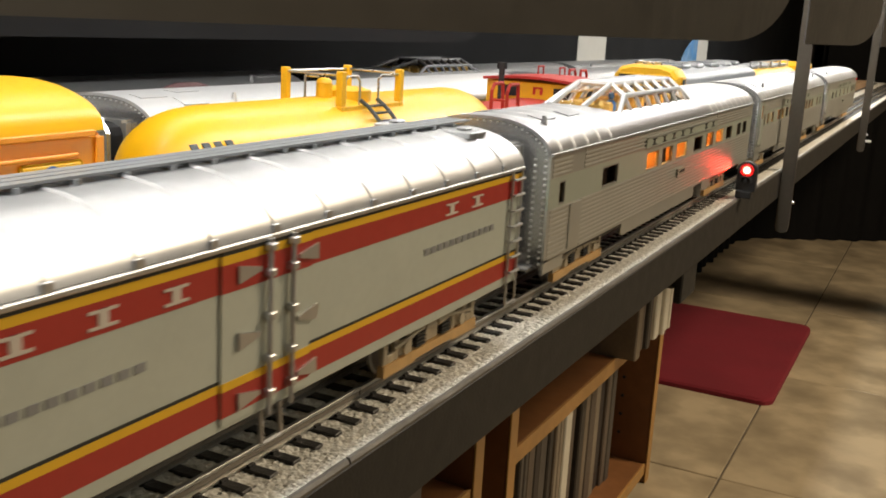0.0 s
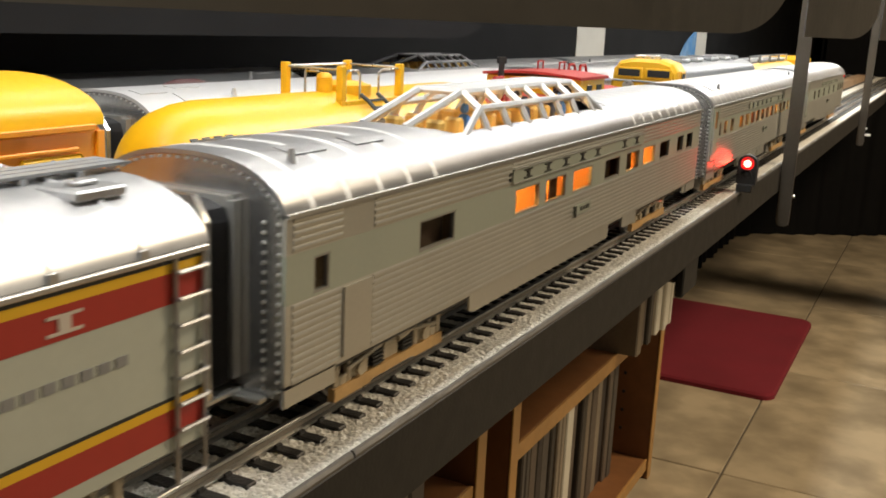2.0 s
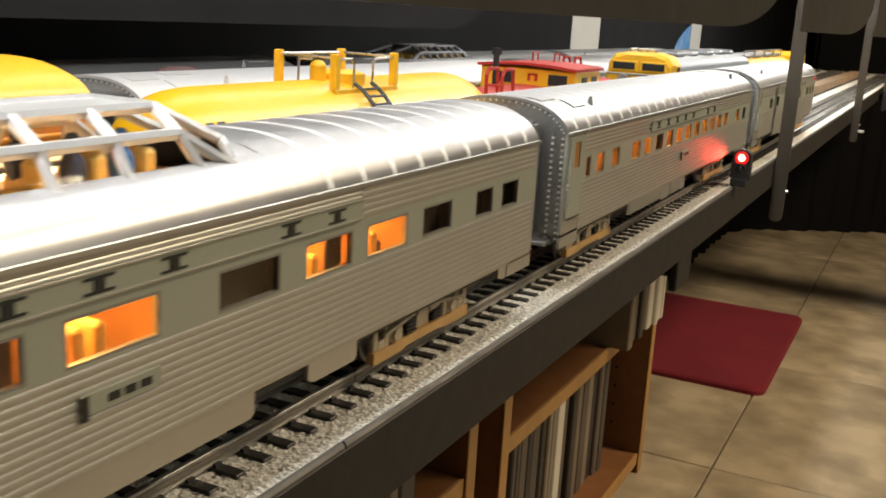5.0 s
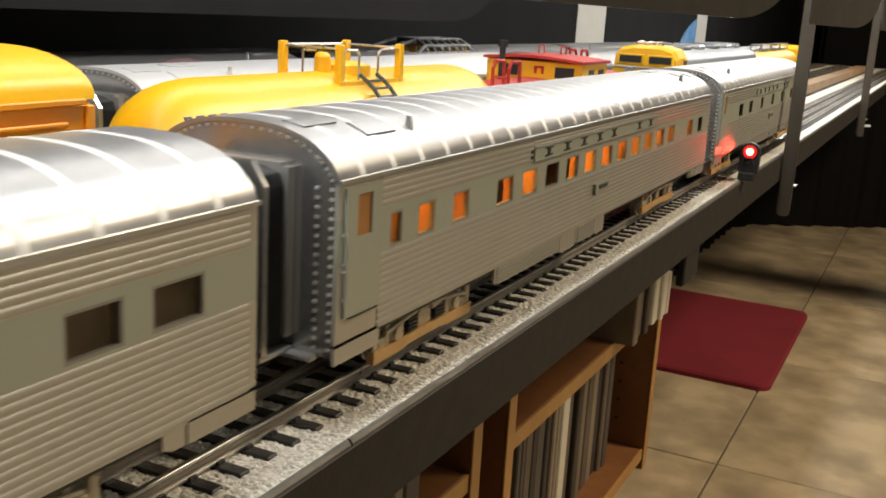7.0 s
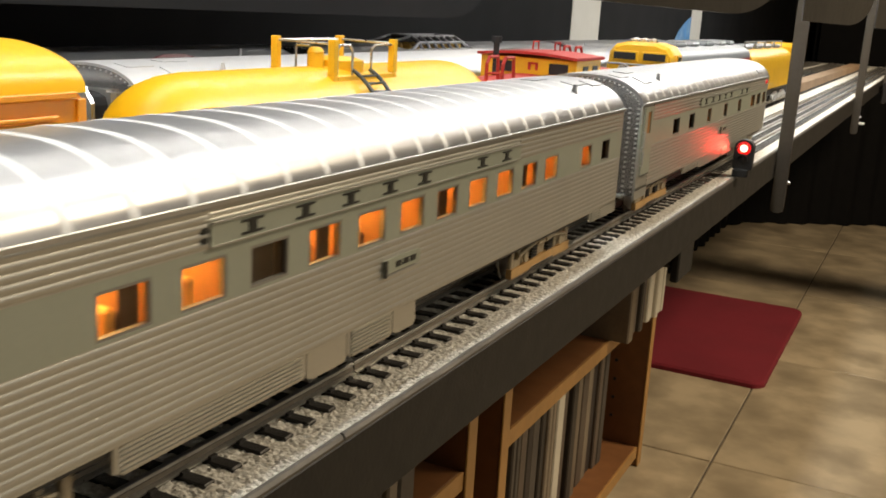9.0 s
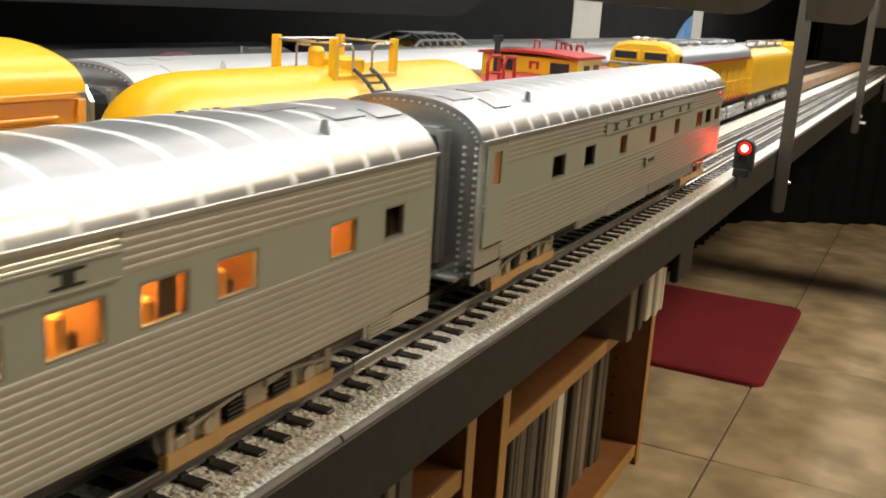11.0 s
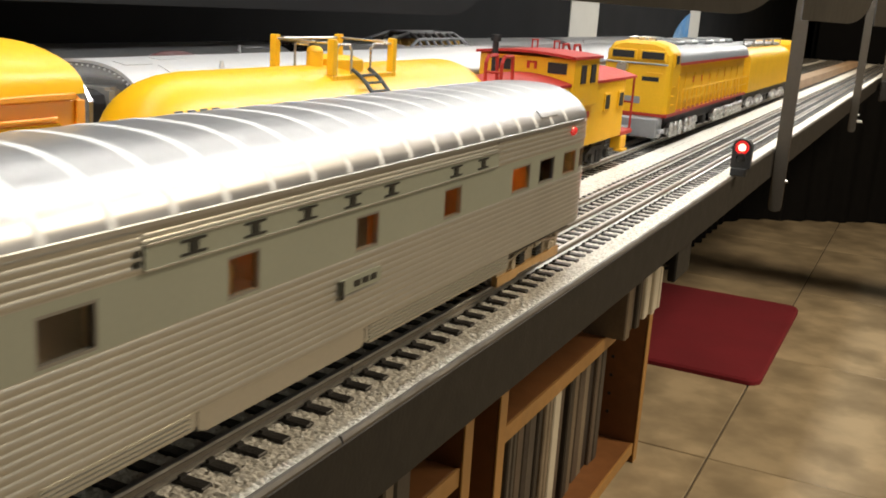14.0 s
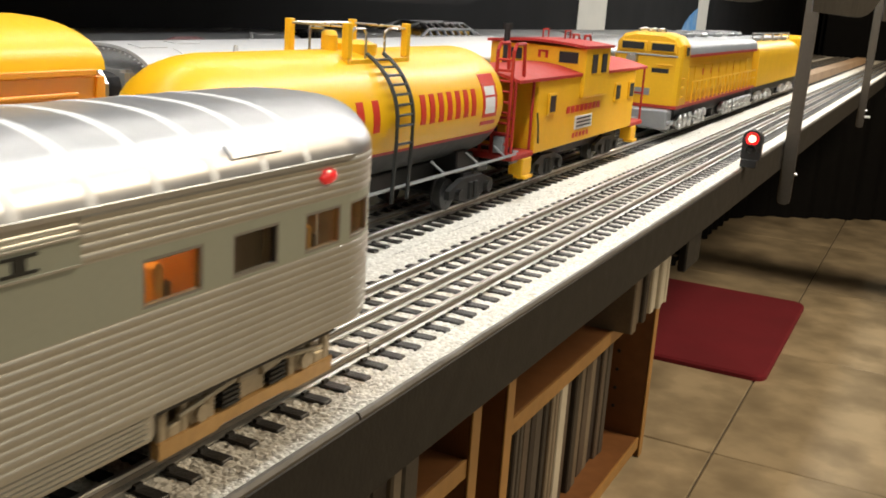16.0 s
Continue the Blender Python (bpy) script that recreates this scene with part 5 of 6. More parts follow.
def caboose():
    car = thing("caboose", (X2, 0, 0), "yellow model caboose with red roof, cupola and end platforms", "caboose", "freight train")
    hw, y0, y1, zb, ze = 0.0310, 0.284, 0.484, 0.0215, 0.0640
    bm = bmesh.new()
    box(bm, -hw, hw, y0, y1, zb, ze, 0.0006)
    body = part("body", bm, YELLOW_SATIN, car)

    def curved_roof(bm, a, b, h, z, rise, th=0.0018):
        prof = [(h * (1 - i / 8), z + rise * math.sin(math.pi * i / 16)) for i in range(17)]
        loft(bm, [[(x, y, zz + th) for x, zz in prof] + [(x, y, zz) for x, zz in prof[::-1]] for y in (a, b)])

    bm = bmesh.new()
    curved_roof(bm, y0 - 0.032, y1 + 0.026, hw + 0.0012, ze, 0.0052)
    part("roof", bm, CAB_RED, car, smooth=True)
    # cupola
    c0, c1, cw = 0.357, 0.407, 0.0336
    bm = bmesh.new()
    box(bm, -cw, cw, c0, c1, 0.0500, 0.0815, 0.0006)
    cup = part("cupola", bm, YELLOW_SATIN, car)
    bm = bmesh.new()
    curved_roof(bm, c0 - 0.004, c1 + 0.004, cw + 0.0012, 0.0813, 0.0022)
    part("cupola_roof", bm, CAB_RED, cup, smooth=True)
    for x in (-0.024, 0.015):
        part_box("cupola_window", BLACK, cup, x, x + 0.013, c0 - 0.0006, c0 - 0.0001, 0.0715, 0.0785)
    for y in (c0 + 0.012, c0 + 0.032):
        part_box("cupola_window", BLACK, cup, cw + 0.0001, cw + 0.0006, y, y + 0.010, 0.0655, 0.0775)
    bm = bmesh.new()
    for a in (0.0005, 0.0055):
        box(bm, a, a + 0.0018, c0 - 0.0008, c0 - 0.0002, 0.0735, 0.0785)
    box(bm, 0.0005, 0.0073, c0 - 0.0008, c0 - 0.0002, 0.0772, 0.0785)
    part("letter_mark", bm, LETTER_RED, cup)
    for y in (0.300, 0.432, 0.466):
        bm = bmesh.new()
        box(bm, hw + 0.0001, hw + 0.0012, y, y + 0.013, 0.0430, 0.0560, 0.0003)
        fr = part("window", bm, YELLOW_SATIN, body)
        part_box("pane", BLACK, fr, hw + 0.0011, hw + 0.0015, y + 0.002, y + 0.011, 0.0448, 0.0545)
    bm = bmesh.new()
    for k in range(8):
        box(bm, hw + 0.0001, hw + 0.0005, 0.335 + k * 0.0085, 0.341 + k * 0.0085, 0.0415, 0.0458)
    part("letter_mark", bm, LETTER_RED, body)
    part_box("notice_board", WHITE, body, hw + 0.0001, hw + 0.0006, 0.352, 0.386, 0.0300, 0.0385)
    bm = bmesh.new()
    for k in range(3):
        box(bm, hw + 0.0007, hw + 0.0009, 0.355, 0.383, 0.0315 + k * 0.0024, 0.0325 + k * 0.0024)
    part("notice_mark", bm, LETTER, body)
    bm = bmesh.new()
    for k in range(5):
        box(bm, hw + 0.0001, hw + 0.0004, 0.350 + k * 0.0068, 0.354 + k * 0.0068, 0.0248, 0.0278)
    part("letter_mark", bm, LETTER_RED, body)
    # end platforms, steps, railings, ladders
    for ye, d in ((y0, -1), (y1, 1)):
        yy = lambda a: ye + d * a
        bm = bmesh.new()
        box(bm, -hw, hw, *sorted((yy(0), yy(0.032))), 0.0205, 0.0240, 0.0006)
        pf = part("end_platform", bm, CAB_RED, car)
        for s in (-1, 1):
            for a in (0.030, 0.003):
                bm = bmesh.new()
                rod(bm, (s * 0.029, yy(a), 0.024), (s * 0.029, yy(a), ze + 0.001), 0.0009, 6)
                part("corner_post", bm, CAB_RED, pf)
            bm = bmesh.new()
            rod(bm, (s * 0.010, yy(0.031), 0.024), (s * 0.010, yy(0.031), 0.0445), 0.0009, 6)
            pipe(bm, [(s * 0.029, yy(0.031), 0.0445), (s * 0.010, yy(0.031), 0.0445)], 0.0008)
            pipe(bm, [(s * 0.029, yy(0.031), 0.0345), (s * 0.010, yy(0.031), 0.0345)], 0.0007)
            part("end_railing", bm, CAB_RED, pf)
        bm = bmesh.new()
        for x in (-d * 0.0180, -d * 0.0275):
            pipe(bm, [(x, yy(0.033), 0.024), (x, yy(0.033), 0.0810), (x, yy(0.030), 0.0850), (x, yy(0.018), 0.0850), (x, yy(0.016), 0.066)], 0.0011)
        for k in range(9):
            rod(bm, (-d * 0.0180, yy(0.033), 0.030 + k * 0.0058), (-d * 0.0275, yy(0.033), 0.030 + k * 0.0058), 0.0008, 6)
        part("roof_ladder", bm, CAB_RED, pf)
        for s in (-1, 1):
            bm = bmesh.new()
            box(bm, *sorted((s * 0.0225, s * (hw + 0.0003))), *sorted((yy(0.002), yy(0.016))), 0.0105, 0.0205, 0.0006)
            box(bm, *sorted((s * 0.0255, s * (hw + 0.0022))), *sorted((yy(0.003), yy(0.015))), 0.0085, 0.0105, 0.0004)
            part("end_step", bm, YELLOW_SATIN, pf)
        bm = bmesh.new()
        box(bm, -0.007, 0.007, *sorted((ye + d * 0.0001, ye + d * 0.0008)), 0.0260, 0.0560)
        part("end_door", bm, BLACK, pf)
        bm = bmesh.new()
        box(bm, -0.0035, 0.0035, *sorted((yy(0.028), yy(0.046))), 0.0085, 0.0155, 0.0008)
        part("coupler", bm, BLACK, pf)
    bm = bmesh.new()
    rod(bm, (-0.006, 0.318, 0.069), (-0.006, 0.318, 0.0905), 0.0020, 8)
    rod(bm, (-0.006, 0.318, 0.0905), (-0.006, 0.318, 0.0945), 0.0034, 8)
    part("chimney", bm, BLACK, car)
    bm = bmesh.new()
    pipe(bm, [(hw + 0.0016, 0.286, 0.028), (hw + 0.0016, 0.284, 0.038), (hw + 0.0016, 0.281, 0.046)], 0.0006)
    part("grab_iron", bm, LETTER, car)
    for x in (-0.012, 0.004):
        bm = bmesh.new()
        pipe(bm, [(x, c1 - 0.012, 0.083), (x, c1 - 0.012, 0.0905), (x, c1 - 0.002, 0.0905), (x, c1 - 0.002, 0.083)], 0.0006)
        part("roof_grab", bm, CAB_RED, car)
    bm = bmesh.new()
    box(bm, -0.020, 0.020, y0, y1, 0.0130, 0.0214)
    part("underframe", bm, BLACK, car)
    freight_truck(car, 0.325)
    freight_truck(car, 0.448)


def locomotive():
    car = thing("turbine_locomotive", (X2, -0.018, 0), "yellow and grey model locomotive with silver trucks and red sill line", "locomotive", "freight train")
    hw, y0, y1, zb = 0.0310, 0.640, 1.030, 0.0240
    # cab: flat nose, windscreen set back above a brow, chamfered corners, low crowned roof
    yc = 0.674
    bm = bmesh.new()
    low = lambda k: [(hw * k, zb), (hw * k, 0.0690), (-hw * k, 0.0690), (-hw * k, zb)]
    loft(bm, [[(x, y, z) for x, z in low(k)] for y, k in ((y0, 0.86), (y0 + 0.0035, 0.965), (y0 + 0.009, 1.0), (yc, 1.0))])
    cab = part("cab", bm, YELLOW_SATIN, car)
    bm = bmesh.new()
    up = lambda k, d: [(hw * k, 0.0688), (hw * k * 0.97, 0.0800 - d), (hw * k * 0.80, 0.0868 - d), (hw * k * 0.45, 0.0895 - d), (-hw * k * 0.45, 0.0895 - d), (-hw * k * 0.80, 0.0868 - d), (-hw * k * 0.97, 0.0800 - d), (-hw * k, 0.0688)]
    loft(bm, [[(x, y, z) for x, z in up(k, d)] for y, k, d in ((y0 + 0.0030, 0.90, 0.0030), (y0 + 0.0070, 0.97, 0.0006), (y0 + 0.012, 0.99, 0.0), (yc, 0.99, 0.0))])
    part("cab_top", bm, YELLOW_SATIN, cab)
    for x in (-0.0255, 0.0015):
        fr = part_box("cab_window", YELLOW_SATIN, cab, x, x + 0.0240, y0 + 0.0012, y0 + 0.0034, 0.0722, 0.0815, 0.0006)
        part_box("pane", BLACK, fr, x + 0.0020, x + 0.0220, y0 + 0.0006, y0 + 0.0013, 0.0738, 0.0800, 0.0002)
    sw = part_box("side_window", YELLOW_SATIN, cab, hw - 0.0002, hw + 0.0006, 0.6525, 0.6665, 0.0690, 0.0795, 0.0003)
    part_box("pane", BLACK, sw, hw + 0.0005, hw + 0.0010, 0.6545, 0.6645, 0.0705, 0.0780)
    bm = bmesh.new()
    pipe(bm, [(hw + 0.0012, yc - 0.003, 0.030), (hw + 0.0012, yc - 0.003, 0.060)], 0.0006)
    pipe(bm, [(0.010, y0 - 0.0012, 0.0620), (0.024, y0 - 0.0012, 0.0620)], 0.0006)
    for z in (0.034, 0.042, 0.050):
        box(bm, hw, hw + 0.0018, 0.652, 0.660, z, z + 0.0012, 0.0002)
    part("grab_iron", bm, YELLOW_SATIN, cab)
    part_box("number_box", BLACK, cab, 0.006, 0.021, y0 - 0.0007, y0 - 0.0001, 0.0548, 0.0586)
    part_box("visor_ledge", LOCO_GREY, cab, -0.028, 0.028, y0 - 0.0022, y0 + 0.0020, 0.0690, 0.0705, 0.0006)
    bm = bmesh.new()
    rod(bm, (-0.012, y0 - 0.007, 0.0655), (-0.012, y0, 0.0655), 0.0046, 14)
    part("headlight", bm, STEEL, cab)
    bm = bmesh.new()
    box(bm, -0.026, 0.006, y0 - 0.0006, y0 - 0.0001, 0.0345, 0.0405)
    part("emblem", bm, LOCO_GREY, cab)
    bm = bmesh.new()
    box(bm, -hw - 0.0004, hw + 0.0004, y0 - 0.0006, y1, 0.0240, 0.0268)
    part("sill_line", bm, STRIPE_RED, car)
    # hood
    bm = bmesh.new()
    hw2 = 0.0255
    box(bm, -hw2, hw2, 0.6742, y1, zb + 0.002, 0.0690)
    hood = part("hood", bm, YELLOW_SATIN, car)
    bm = bmesh.new()
    loft(bm, [[(hw2 * 1.17 * math.cos(math.pi * i / 16), y, 0.0710 + 0.0150 * math.sin(math.pi * i / 16) ** 0.7) for i in range(17)] for y in (0.6742, y1)])
    part("hood_roof", bm, LOCO_GREY, hood, smooth=True)
    bm = bmesh.new()
    box(bm, -hw2 * 1.17, hw2 * 1.17 + 0.0002, 0.6742, y1, 0.0685, 0.0710)
    part("roof_line", bm, STRIPE_RED, hood)
    for k in range(9):
        bm = bmesh.new()
        y = 0.684 + k * 0.038
        box(bm, hw2 + 0.0001, hw2 + 0.0008, y, y + 0.030, 0.0330, 0.0600, 0.0003)
        part("hood_door", bm, YELLOW_SATIN, hood)
    bm = bmesh.new()
    for k in range(10):
        box(bm, hw2 + 0.0001, hw2 + 0.0006, 0.750 + k * 0.018, 0.760 + k * 0.018, 0.0500, 0.0560)
    part("letter_mark", bm, LETTER_RED, hood)
    for k, (y, w) in enumerate(((0.74, 0.034), (0.80, 0.03), (0.87, 0.04), (0.94, 0.03), (0.99, 0.024))):
        bm = bmesh.new()
        box(bm, -0.014, 0.014, y - w / 2, y + w / 2, 0.0850, 0.0890, 0.001)
        for j in range(5):
            box(bm, -0.013, 0.013, y - w / 2 + 0.003 + j * w / 6, y - w / 2 + 0.005 + j * w / 6, 0.0890, 0.0900)
        part("roof_fan_box", bm, REEFROOF if k % 2 else LOCO_GREY, hood)
    bm = bmesh.new()
    for x in (-0.012, -0.004, 0.004):
        rod(bm, (x, 0.650, 0.0908), (x, 0.672, 0.0908), 0.0011, 8, 0.0022)
    part("horn", bm, STEEL, cab)
    bm = bmesh.new()
    pipe(bm, [(-0.012, y0 + 0.012, 0.0890), (-0.011, y0 + 0.012, 0.0918), (0.011, y0 + 0.012, 0.0918), (0.012, y0 + 0.012, 0.0890)], 0.0007)
    part("roof_grab", bm, STEEL, cab)
    # walkway railing
    bm = bmesh.new()
    xr = hw + 0.0003
    for k in range(18):
        y = 0.695 + k * 0.0195
        rod(bm, (xr, y, 0.0268), (xr, y, 0.0460), 0.0007, 6)
    pipe(bm, [(xr, 0.693, 0.0460), (xr, 1.028, 0.0460)], 0.0007)
    pipe(bm, [(xr, 0.693, 0.0370), (xr, 1.028, 0.0370)], 0.0005)
    part("walkway_railing", bm, YELLOW_SATIN, car)
    bm = bmesh.new()
    box(bm, -0.024, 0.024, 0.665, 1.015, 0.0120, 0.0239, 0.001)
    part("fuel_tank", bm, TRUCK_DARK, car)
    bm = bmesh.new()
    box(bm, -0.027, 0.027, y0 - 0.012, y0 + 0.006, 0.0060, 0.0235, 0.0015)
    box(bm, -0.030, 0.030, y0 - 0.010, y0 + 0.004, 0.0100, 0.0140, 0.001)
    box(bm, -0.004, 0.004, y0 - 0.028, y0 - 0.010, 0.0090, 0.0155, 0.001)
    part("pilot", bm, LOCO_GREY, car)
    for y in (0.685, 0.745, 0.880, 0.940, 0.995):
        freight_truck(car, y, TRUCK_GREY, 0.0270, 0.0150)
        for e in (-0.018, 0, 0.018):
            for z, k in ((0.0140, 1.0), (0.0075, 0.85)):
                bm = bmesh.new()
                ball(bm, (0.0300, y + e, z), 0.0030 * k, 0.0045 * k, 0.0042 * k)
                part("journal_box", bm, TRUCK_GREY, car, smooth=True)

    tend = thing("fuel_tender", (X2, -0.018, 0), "yellow model fuel tender with a rounded grey top", "tender", "freight train")
    bm = bmesh.new()
    sec2 = [(0.030, 0.024), (0.030, 0.060)] + [(0.030 * math.cos(math.pi * i / 16), 0.060 + 0.0195 * math.sin(math.pi * i / 16) ** 0.8) for i in range(1, 16)] + [(-0.030, 0.060), (-0.030, 0.024)]
    loft(bm, [[(x, y, z) for x, z in sec2] for y in (1.052, 1.400)])
    part("body", bm, YELLOW_SATIN, tend, smooth=True)
    bm = bmesh.new()
    for y in (1.08, 1.16, 1.24, 1.32):
        box(bm, -0.015, 0.015, y, y + 0.05, 0.0785, 0.0830, 0.001)
        pipe(bm, [(0.015, y - 0.01, 0.079), (0.015, y - 0.01, 0.088), (0.015, y + 0.06, 0.088), (0.015, y + 0.06, 0.079)], 0.0008)
    part("roof_walk", bm, LOCO_GREY, tend)
    for y in (1.40, 1.545):
        bm = bmesh.new()
        box(bm, -0.028, 0.030, y, y + 0.018, 0.024, 0.083, 0.004)
        part("end_cabinet", bm, YELLOW, tend)
    part_box("frame", TRUCK_DARK, tend, -0.024, 0.026, 1.045, 1.565, 0.0125, 0.0240, 0.001)
    bm = bmesh.new()
    box(bm, -0.027, 0.027, 1.419, 1.544, 0.0241, 0.0560, 0.002)
    part("rear_hood", bm, LOCO_GREY, tend)
    for y in (1.09, 1.16, 1.29, 1.36, 1.50):
        freight_truck(tend, y, TRUCK_GREY, 0.0270, 0.0150)


tank_car()
orange_car()
caboose()
locomotive()


# ---- signal ----
def signal():
    sg = thing("trackside_signal", (0.0250, 0.531, -0.0048), "black dwarf trackside signal with a glowing red lens", "signal")
    bm = bmesh.new()
    box(bm, -0.0065, 0.0055, -0.004, 0.006, 0.0, 0.0060, 0.0006)
    part("base", bm, BLACK, sg)
    bm = bmesh.new()
    w, h0, h1 = 0.0073, 0.0060, 0.0268
    arch = [(w, h0), (w, h1 - 0.004)] + [(w * math.cos(math.pi * i / 10), h1 - 0.004 + 0.006 * math.sin(math.pi * i / 10)) for i in range(1, 10)] + [(-w, h1 - 0.004), (-w, h0)]
    loft(bm, [[(x, y, z) for x, z in arch] for y in (-0.001, 0.007)])
    part("head", bm, BLACK, sg)
    for z, lit in ((0.0222, True), (0.0135, False)):
        bm = bmesh.new()
        ball(bm, (0, -0.0012, z), 0.0030, 0.0022, 0.0030, 16, 8)
        ln = part("lens", bm, SIGNAL_GLOW if lit else BLACK, sg, "glowing red lens" if lit else "unlit dark lens")
        # ring round the lit lens glows by itself as the lamp's red halo
        bm = bmesh.new()
        pts = [(0.0052 * math.cos(radians(a)), 0.0052 * math.sin(radians(a))) for a in range(0, 360, 20)]
        loft(bm, [[(x, y, z + zz) for x, zz in pts] for y in (-0.0015, -0.0010)])
        part("lens_rim", bm, SIGNAL_HALO if lit else BLACK, ln, smooth=True)
        bm = bmesh.new()
        pts = [(0.0044 * math.cos(radians(a)), 0.0044 * math.sin(radians(a))) for a in range(-10, 191, 20)]
        loft(bm, [[(x, y, z + zz) for x, zz in pts] + [(x * 0.88, y, z + zz * 0.88) for x, zz in pts[::-1]] for y in (-0.0050, -0.0010)])
        part("hood", bm, BLACK, sg)
    lamp = bpy.data.lights.new("signal_light", "SPOT")
    lamp.energy, lamp.color, lamp.spot_size, lamp.spot_blend, lamp.shadow_soft_size = 0.035, (1.0, 0.03, 0.015), radians(50), 0.6, 0.002
    ob = new("signal_light", lamp)
    ob.matrix_world = look((0.0250, 0.5245, 0.0174), (0.0160, 0.465, 0.034))


signal()


# ---- bookcase and the small things on the walls ----
def bookcase():
    bc = thing("bookcase", (-0.2, 0, FLOOR), "reddish pine bookcase full of books below the train shelf", "bookcase")
    x0, x1 = -0.26, 0.0
    ztop = -0.075 - FLOOR
    for y in (1.2525, 0.638, 0.551, -0.062):
        bm = bmesh.new()
        box(bm, x0, x1 - 0.0002, y, y + 0.019, 0.0, ztop, 0.001)
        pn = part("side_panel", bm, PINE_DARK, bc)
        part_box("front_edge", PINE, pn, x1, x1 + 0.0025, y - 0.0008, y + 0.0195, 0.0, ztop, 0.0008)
    bm = bmesh.new()
    rod(bm, (0, -0.0004, 0), (0, 0.0006, 0), 0.003, 8)
    hole = made_mesh("pin_hole", bm, LETTER)
    for k in range(16):
        for dx in (-0.05, -0.21):
            o = new("pin_hole", hole)
            o.parent = bc
            o.location = (dx, 1.2515, 0.08 + k * 0.032)
    for a, b in ((0.6575, 1.252), (-0.0425, 0.5505)):
        for z, lab in ((0.035, 0), (0.285, 1), (0.5, 2)):
            bm = bmesh.new()
            box(bm, x0 + 0.006, x1 - 0.004, a, b, z - 0.019, z, 0.001)
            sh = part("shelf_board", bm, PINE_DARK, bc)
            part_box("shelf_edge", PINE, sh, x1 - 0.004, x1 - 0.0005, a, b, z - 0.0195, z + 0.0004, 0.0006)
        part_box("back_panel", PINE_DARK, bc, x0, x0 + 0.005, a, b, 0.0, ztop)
    # books, row by row
    rng = random.Random(4)
    for a, b, z, hmin, hmax in ((0.662, 1.195, 0.035, 0.195, 0.225), (1.02, 1.246, 0.285, 0.185, 0.205), (-0.03, 0.54, 0.035, 0.18, 0.22), (0.05, 0.44, 0.285, 0.15, 0.17)):
        y = a
        while y < b - 0.03:
            w = rng.uniform(0.010, 0.026)
            h = rng.uniform(hmin, hmax)
            d = rng.uniform(0.13, 0.17)
            pale = (z > 0.2 and y > 1.12) or rng.random() < 0.05
            m = BOOK_PALE if pale else rng.choice(BOOKS)
            back = (0.026 if z > 0.2 else -0.035) - rng.uniform(0, 0.012)
            bk = thing("book", (-0.2 + back, y, FLOOR + z + 0.0004), "pale book standing upright on a pine shelf" if pale else "dark worn book standing upright on a pine shelf", "book", "books in the bookcase")
            bm = bmesh.new()
            prof = [(0.0, 0.0016), (-0.0, w - 0.0016), (-0.002, w), (-d, w), (-d, w - 0.0022), (-0.004, w - 0.0022), (-0.004, 0.0022), (-d, 0.0022), (-d, 0.0), (-0.002, 0.0)]
            loft(bm, [[(x, yy, zz) for x, yy in prof] for zz in (0.0, h)])
            part("cover", bm, m, bk)
            bm = bmesh.new()
            box(bm, -d + 0.004, -0.0045, 0.0024, w - 0.0024, 0.003, h - 0.003)
            part("page_block", bm, BOOK_PALE, bk)
            y += w + 0.0006


bookcase()


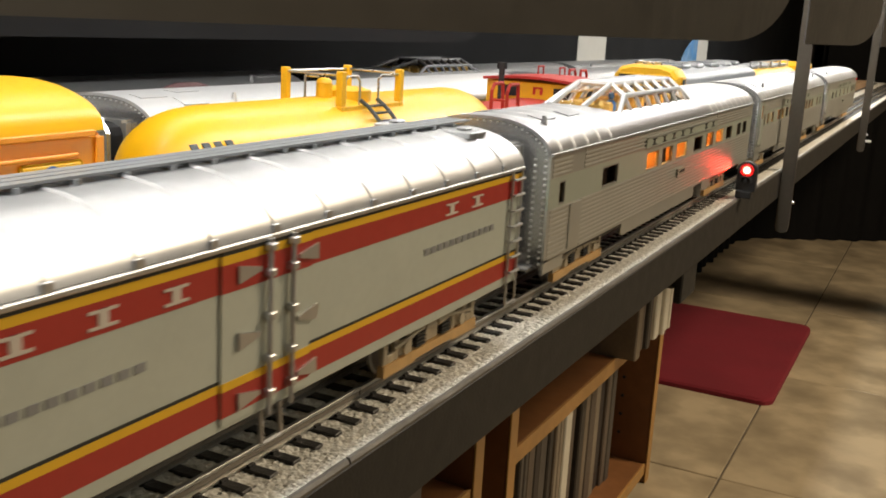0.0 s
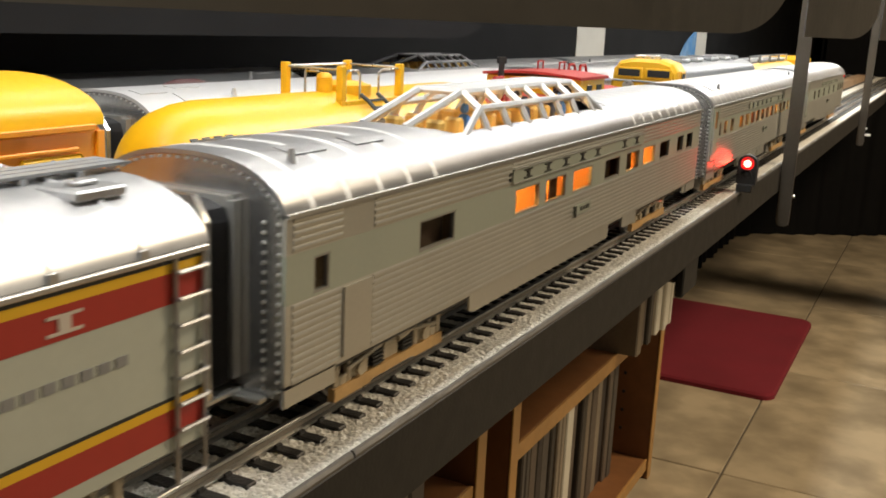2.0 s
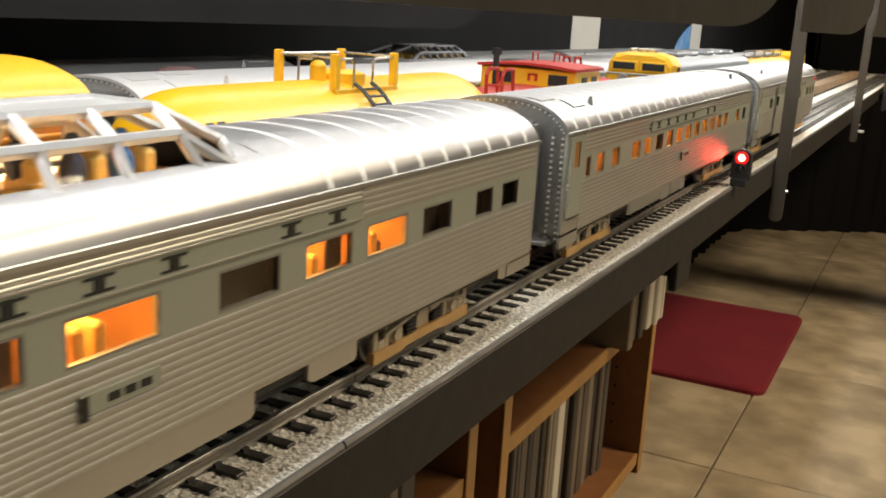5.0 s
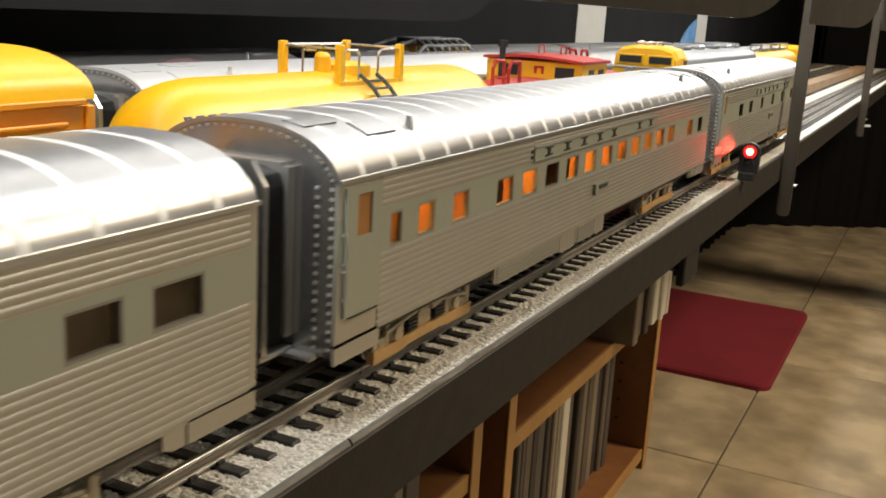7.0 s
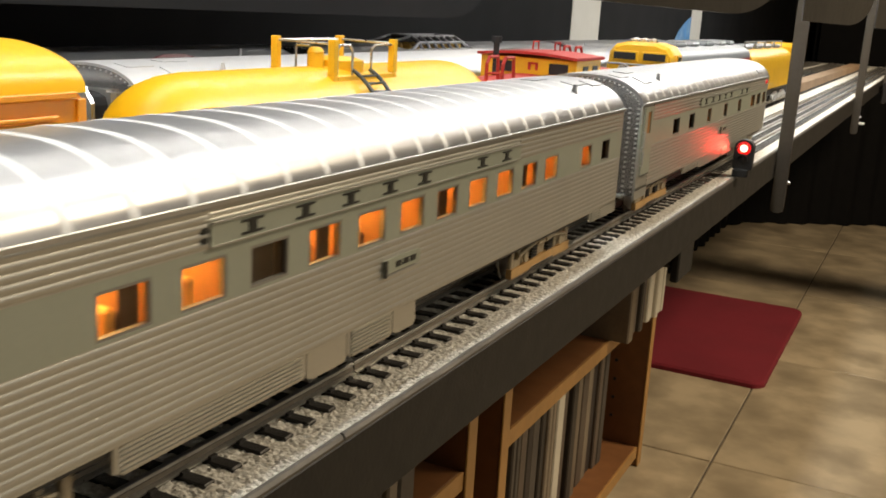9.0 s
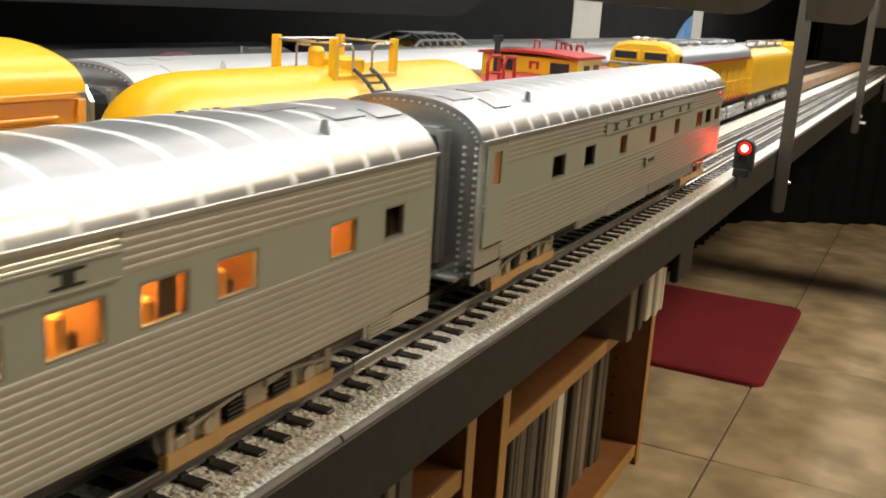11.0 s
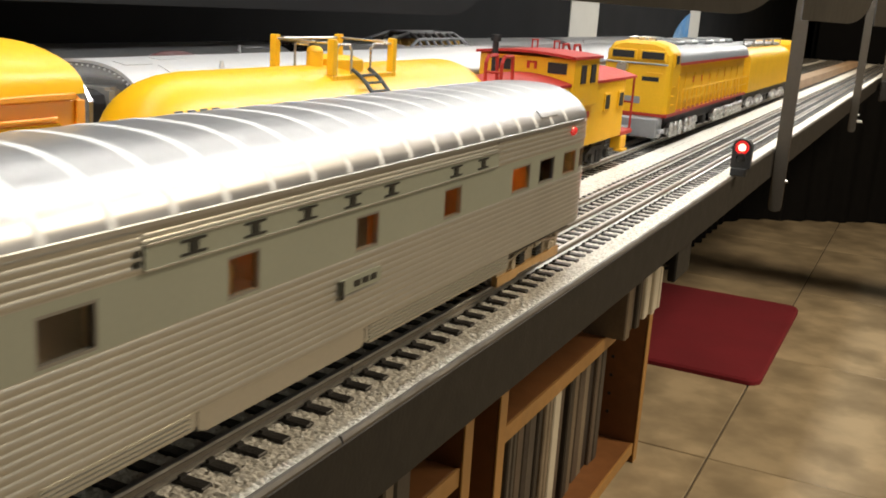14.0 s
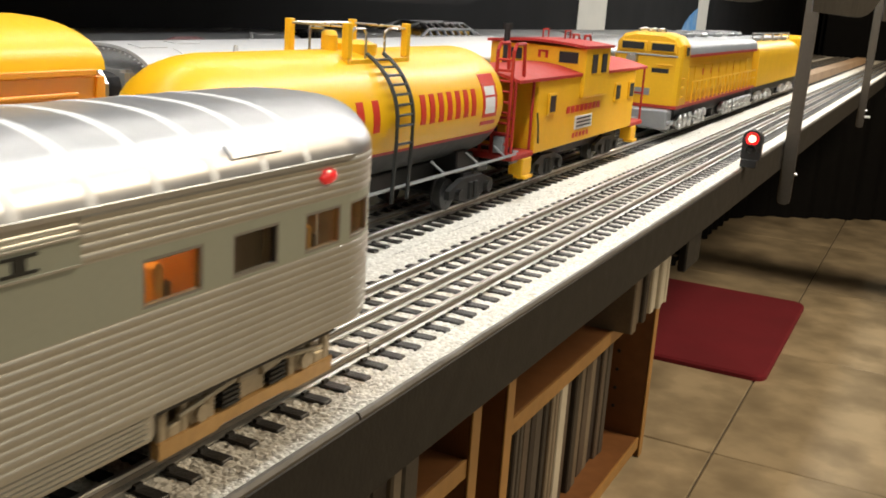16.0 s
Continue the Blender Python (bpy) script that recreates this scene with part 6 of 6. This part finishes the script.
def wall_bits():
    tagged(part_box("note_paper", PAPER, None, -0.3598, -0.3584, 1.20, 1.335, 0.062, 0.16, 0.0002), "white paper note pinned to the dark wall", "paper")
    bm = bmesh.new()
    edge = [(1.985, 0.050), (1.985, 0.118), (1.955, 0.112), (1.915, 0.100), (1.880, 0.086), (1.855, 0.068), (1.845, 0.050)]
    loft(bm, [[(x, y, z) for y, z in edge] for x in (-0.3598, -0.3584)])
    tagged(part("blue_picture", bm, PICTURE_BLUE), "small blue and white picture on the dark wall", "picture")
    tagged(part_box("picture_mount", PAPER, None, -0.3598, -0.3584, 1.987, 2.085, 0.050, 0.15, 0.0002), "pale cardboard strip beside the blue picture", "card")
    tagged(part_box("wood_strip", WOOD_TAN, None, -0.100, -0.072, 1.62, 3.0, Z_BED - 0.0015, 0.012, 0.001), "tan wooden strip lying along the far shelf", "wood strip")
    bm = bmesh.new()
    ball(bm, (-0.2012, 0.1465, 0.0680), 0.0036, 0.0270, 0.0115, 22, 10)
    box(bm, -0.2035, -0.1990, 0.132, 0.161, Z_BED - 0.001, 0.062)
    tagged(part("wine_red_cover", bm, MAROON, None, smooth=True), "dark red rounded cover between the rear tracks", "cover")


wall_bits()


# ---- movement ----
TRAVEL = [(0.0, 0.0), (0.5, 0.0475), (1.0, 0.0925), (1.5, 0.139), (2.0, 0.185), (2.5, 0.2315), (3.0, 0.279), (3.5, 0.326), (4.0, 0.372), (4.5, 0.418), (5.0, 0.4655),
          (7.5, 0.696), (8.0, 0.742), (8.5, 0.788), (9.0, 0.836), (11.5, 1.0905), (12.0, 1.1405), (12.5, 1.192), (13.0, 1.2435), (13.5, 1.293), (14.0, 1.343),
          (14.5, 1.393), (15.0, 1.443), (15.5, 1.494), (16.0, 1.544)]


def travelled(t):
    for (t0, s0), (t1, s1) in zip(TRAVEL, TRAVEL[1:]):
        if t <= t1:
            return s0 + (s1 - s0) * (t - t0) / (t1 - t0)
    return TRAVEL[-1][1]


def motions():
    for car in (REEFER, DOME, COACH, OBS):
        start = car.location.y
        walk(car, [(t, pose(X1, start - s, 0)) for t, s in TRAVEL])
        for w in car.children:
            if w.name.startswith("wheel_set"):
                r, y = w["turns"], w.location.y
                walk(w, [(k * 0.1, pose(0, y, r, math.degrees(travelled(k * 0.1) / r), 0, 0)) for k in range(161)])


motions()
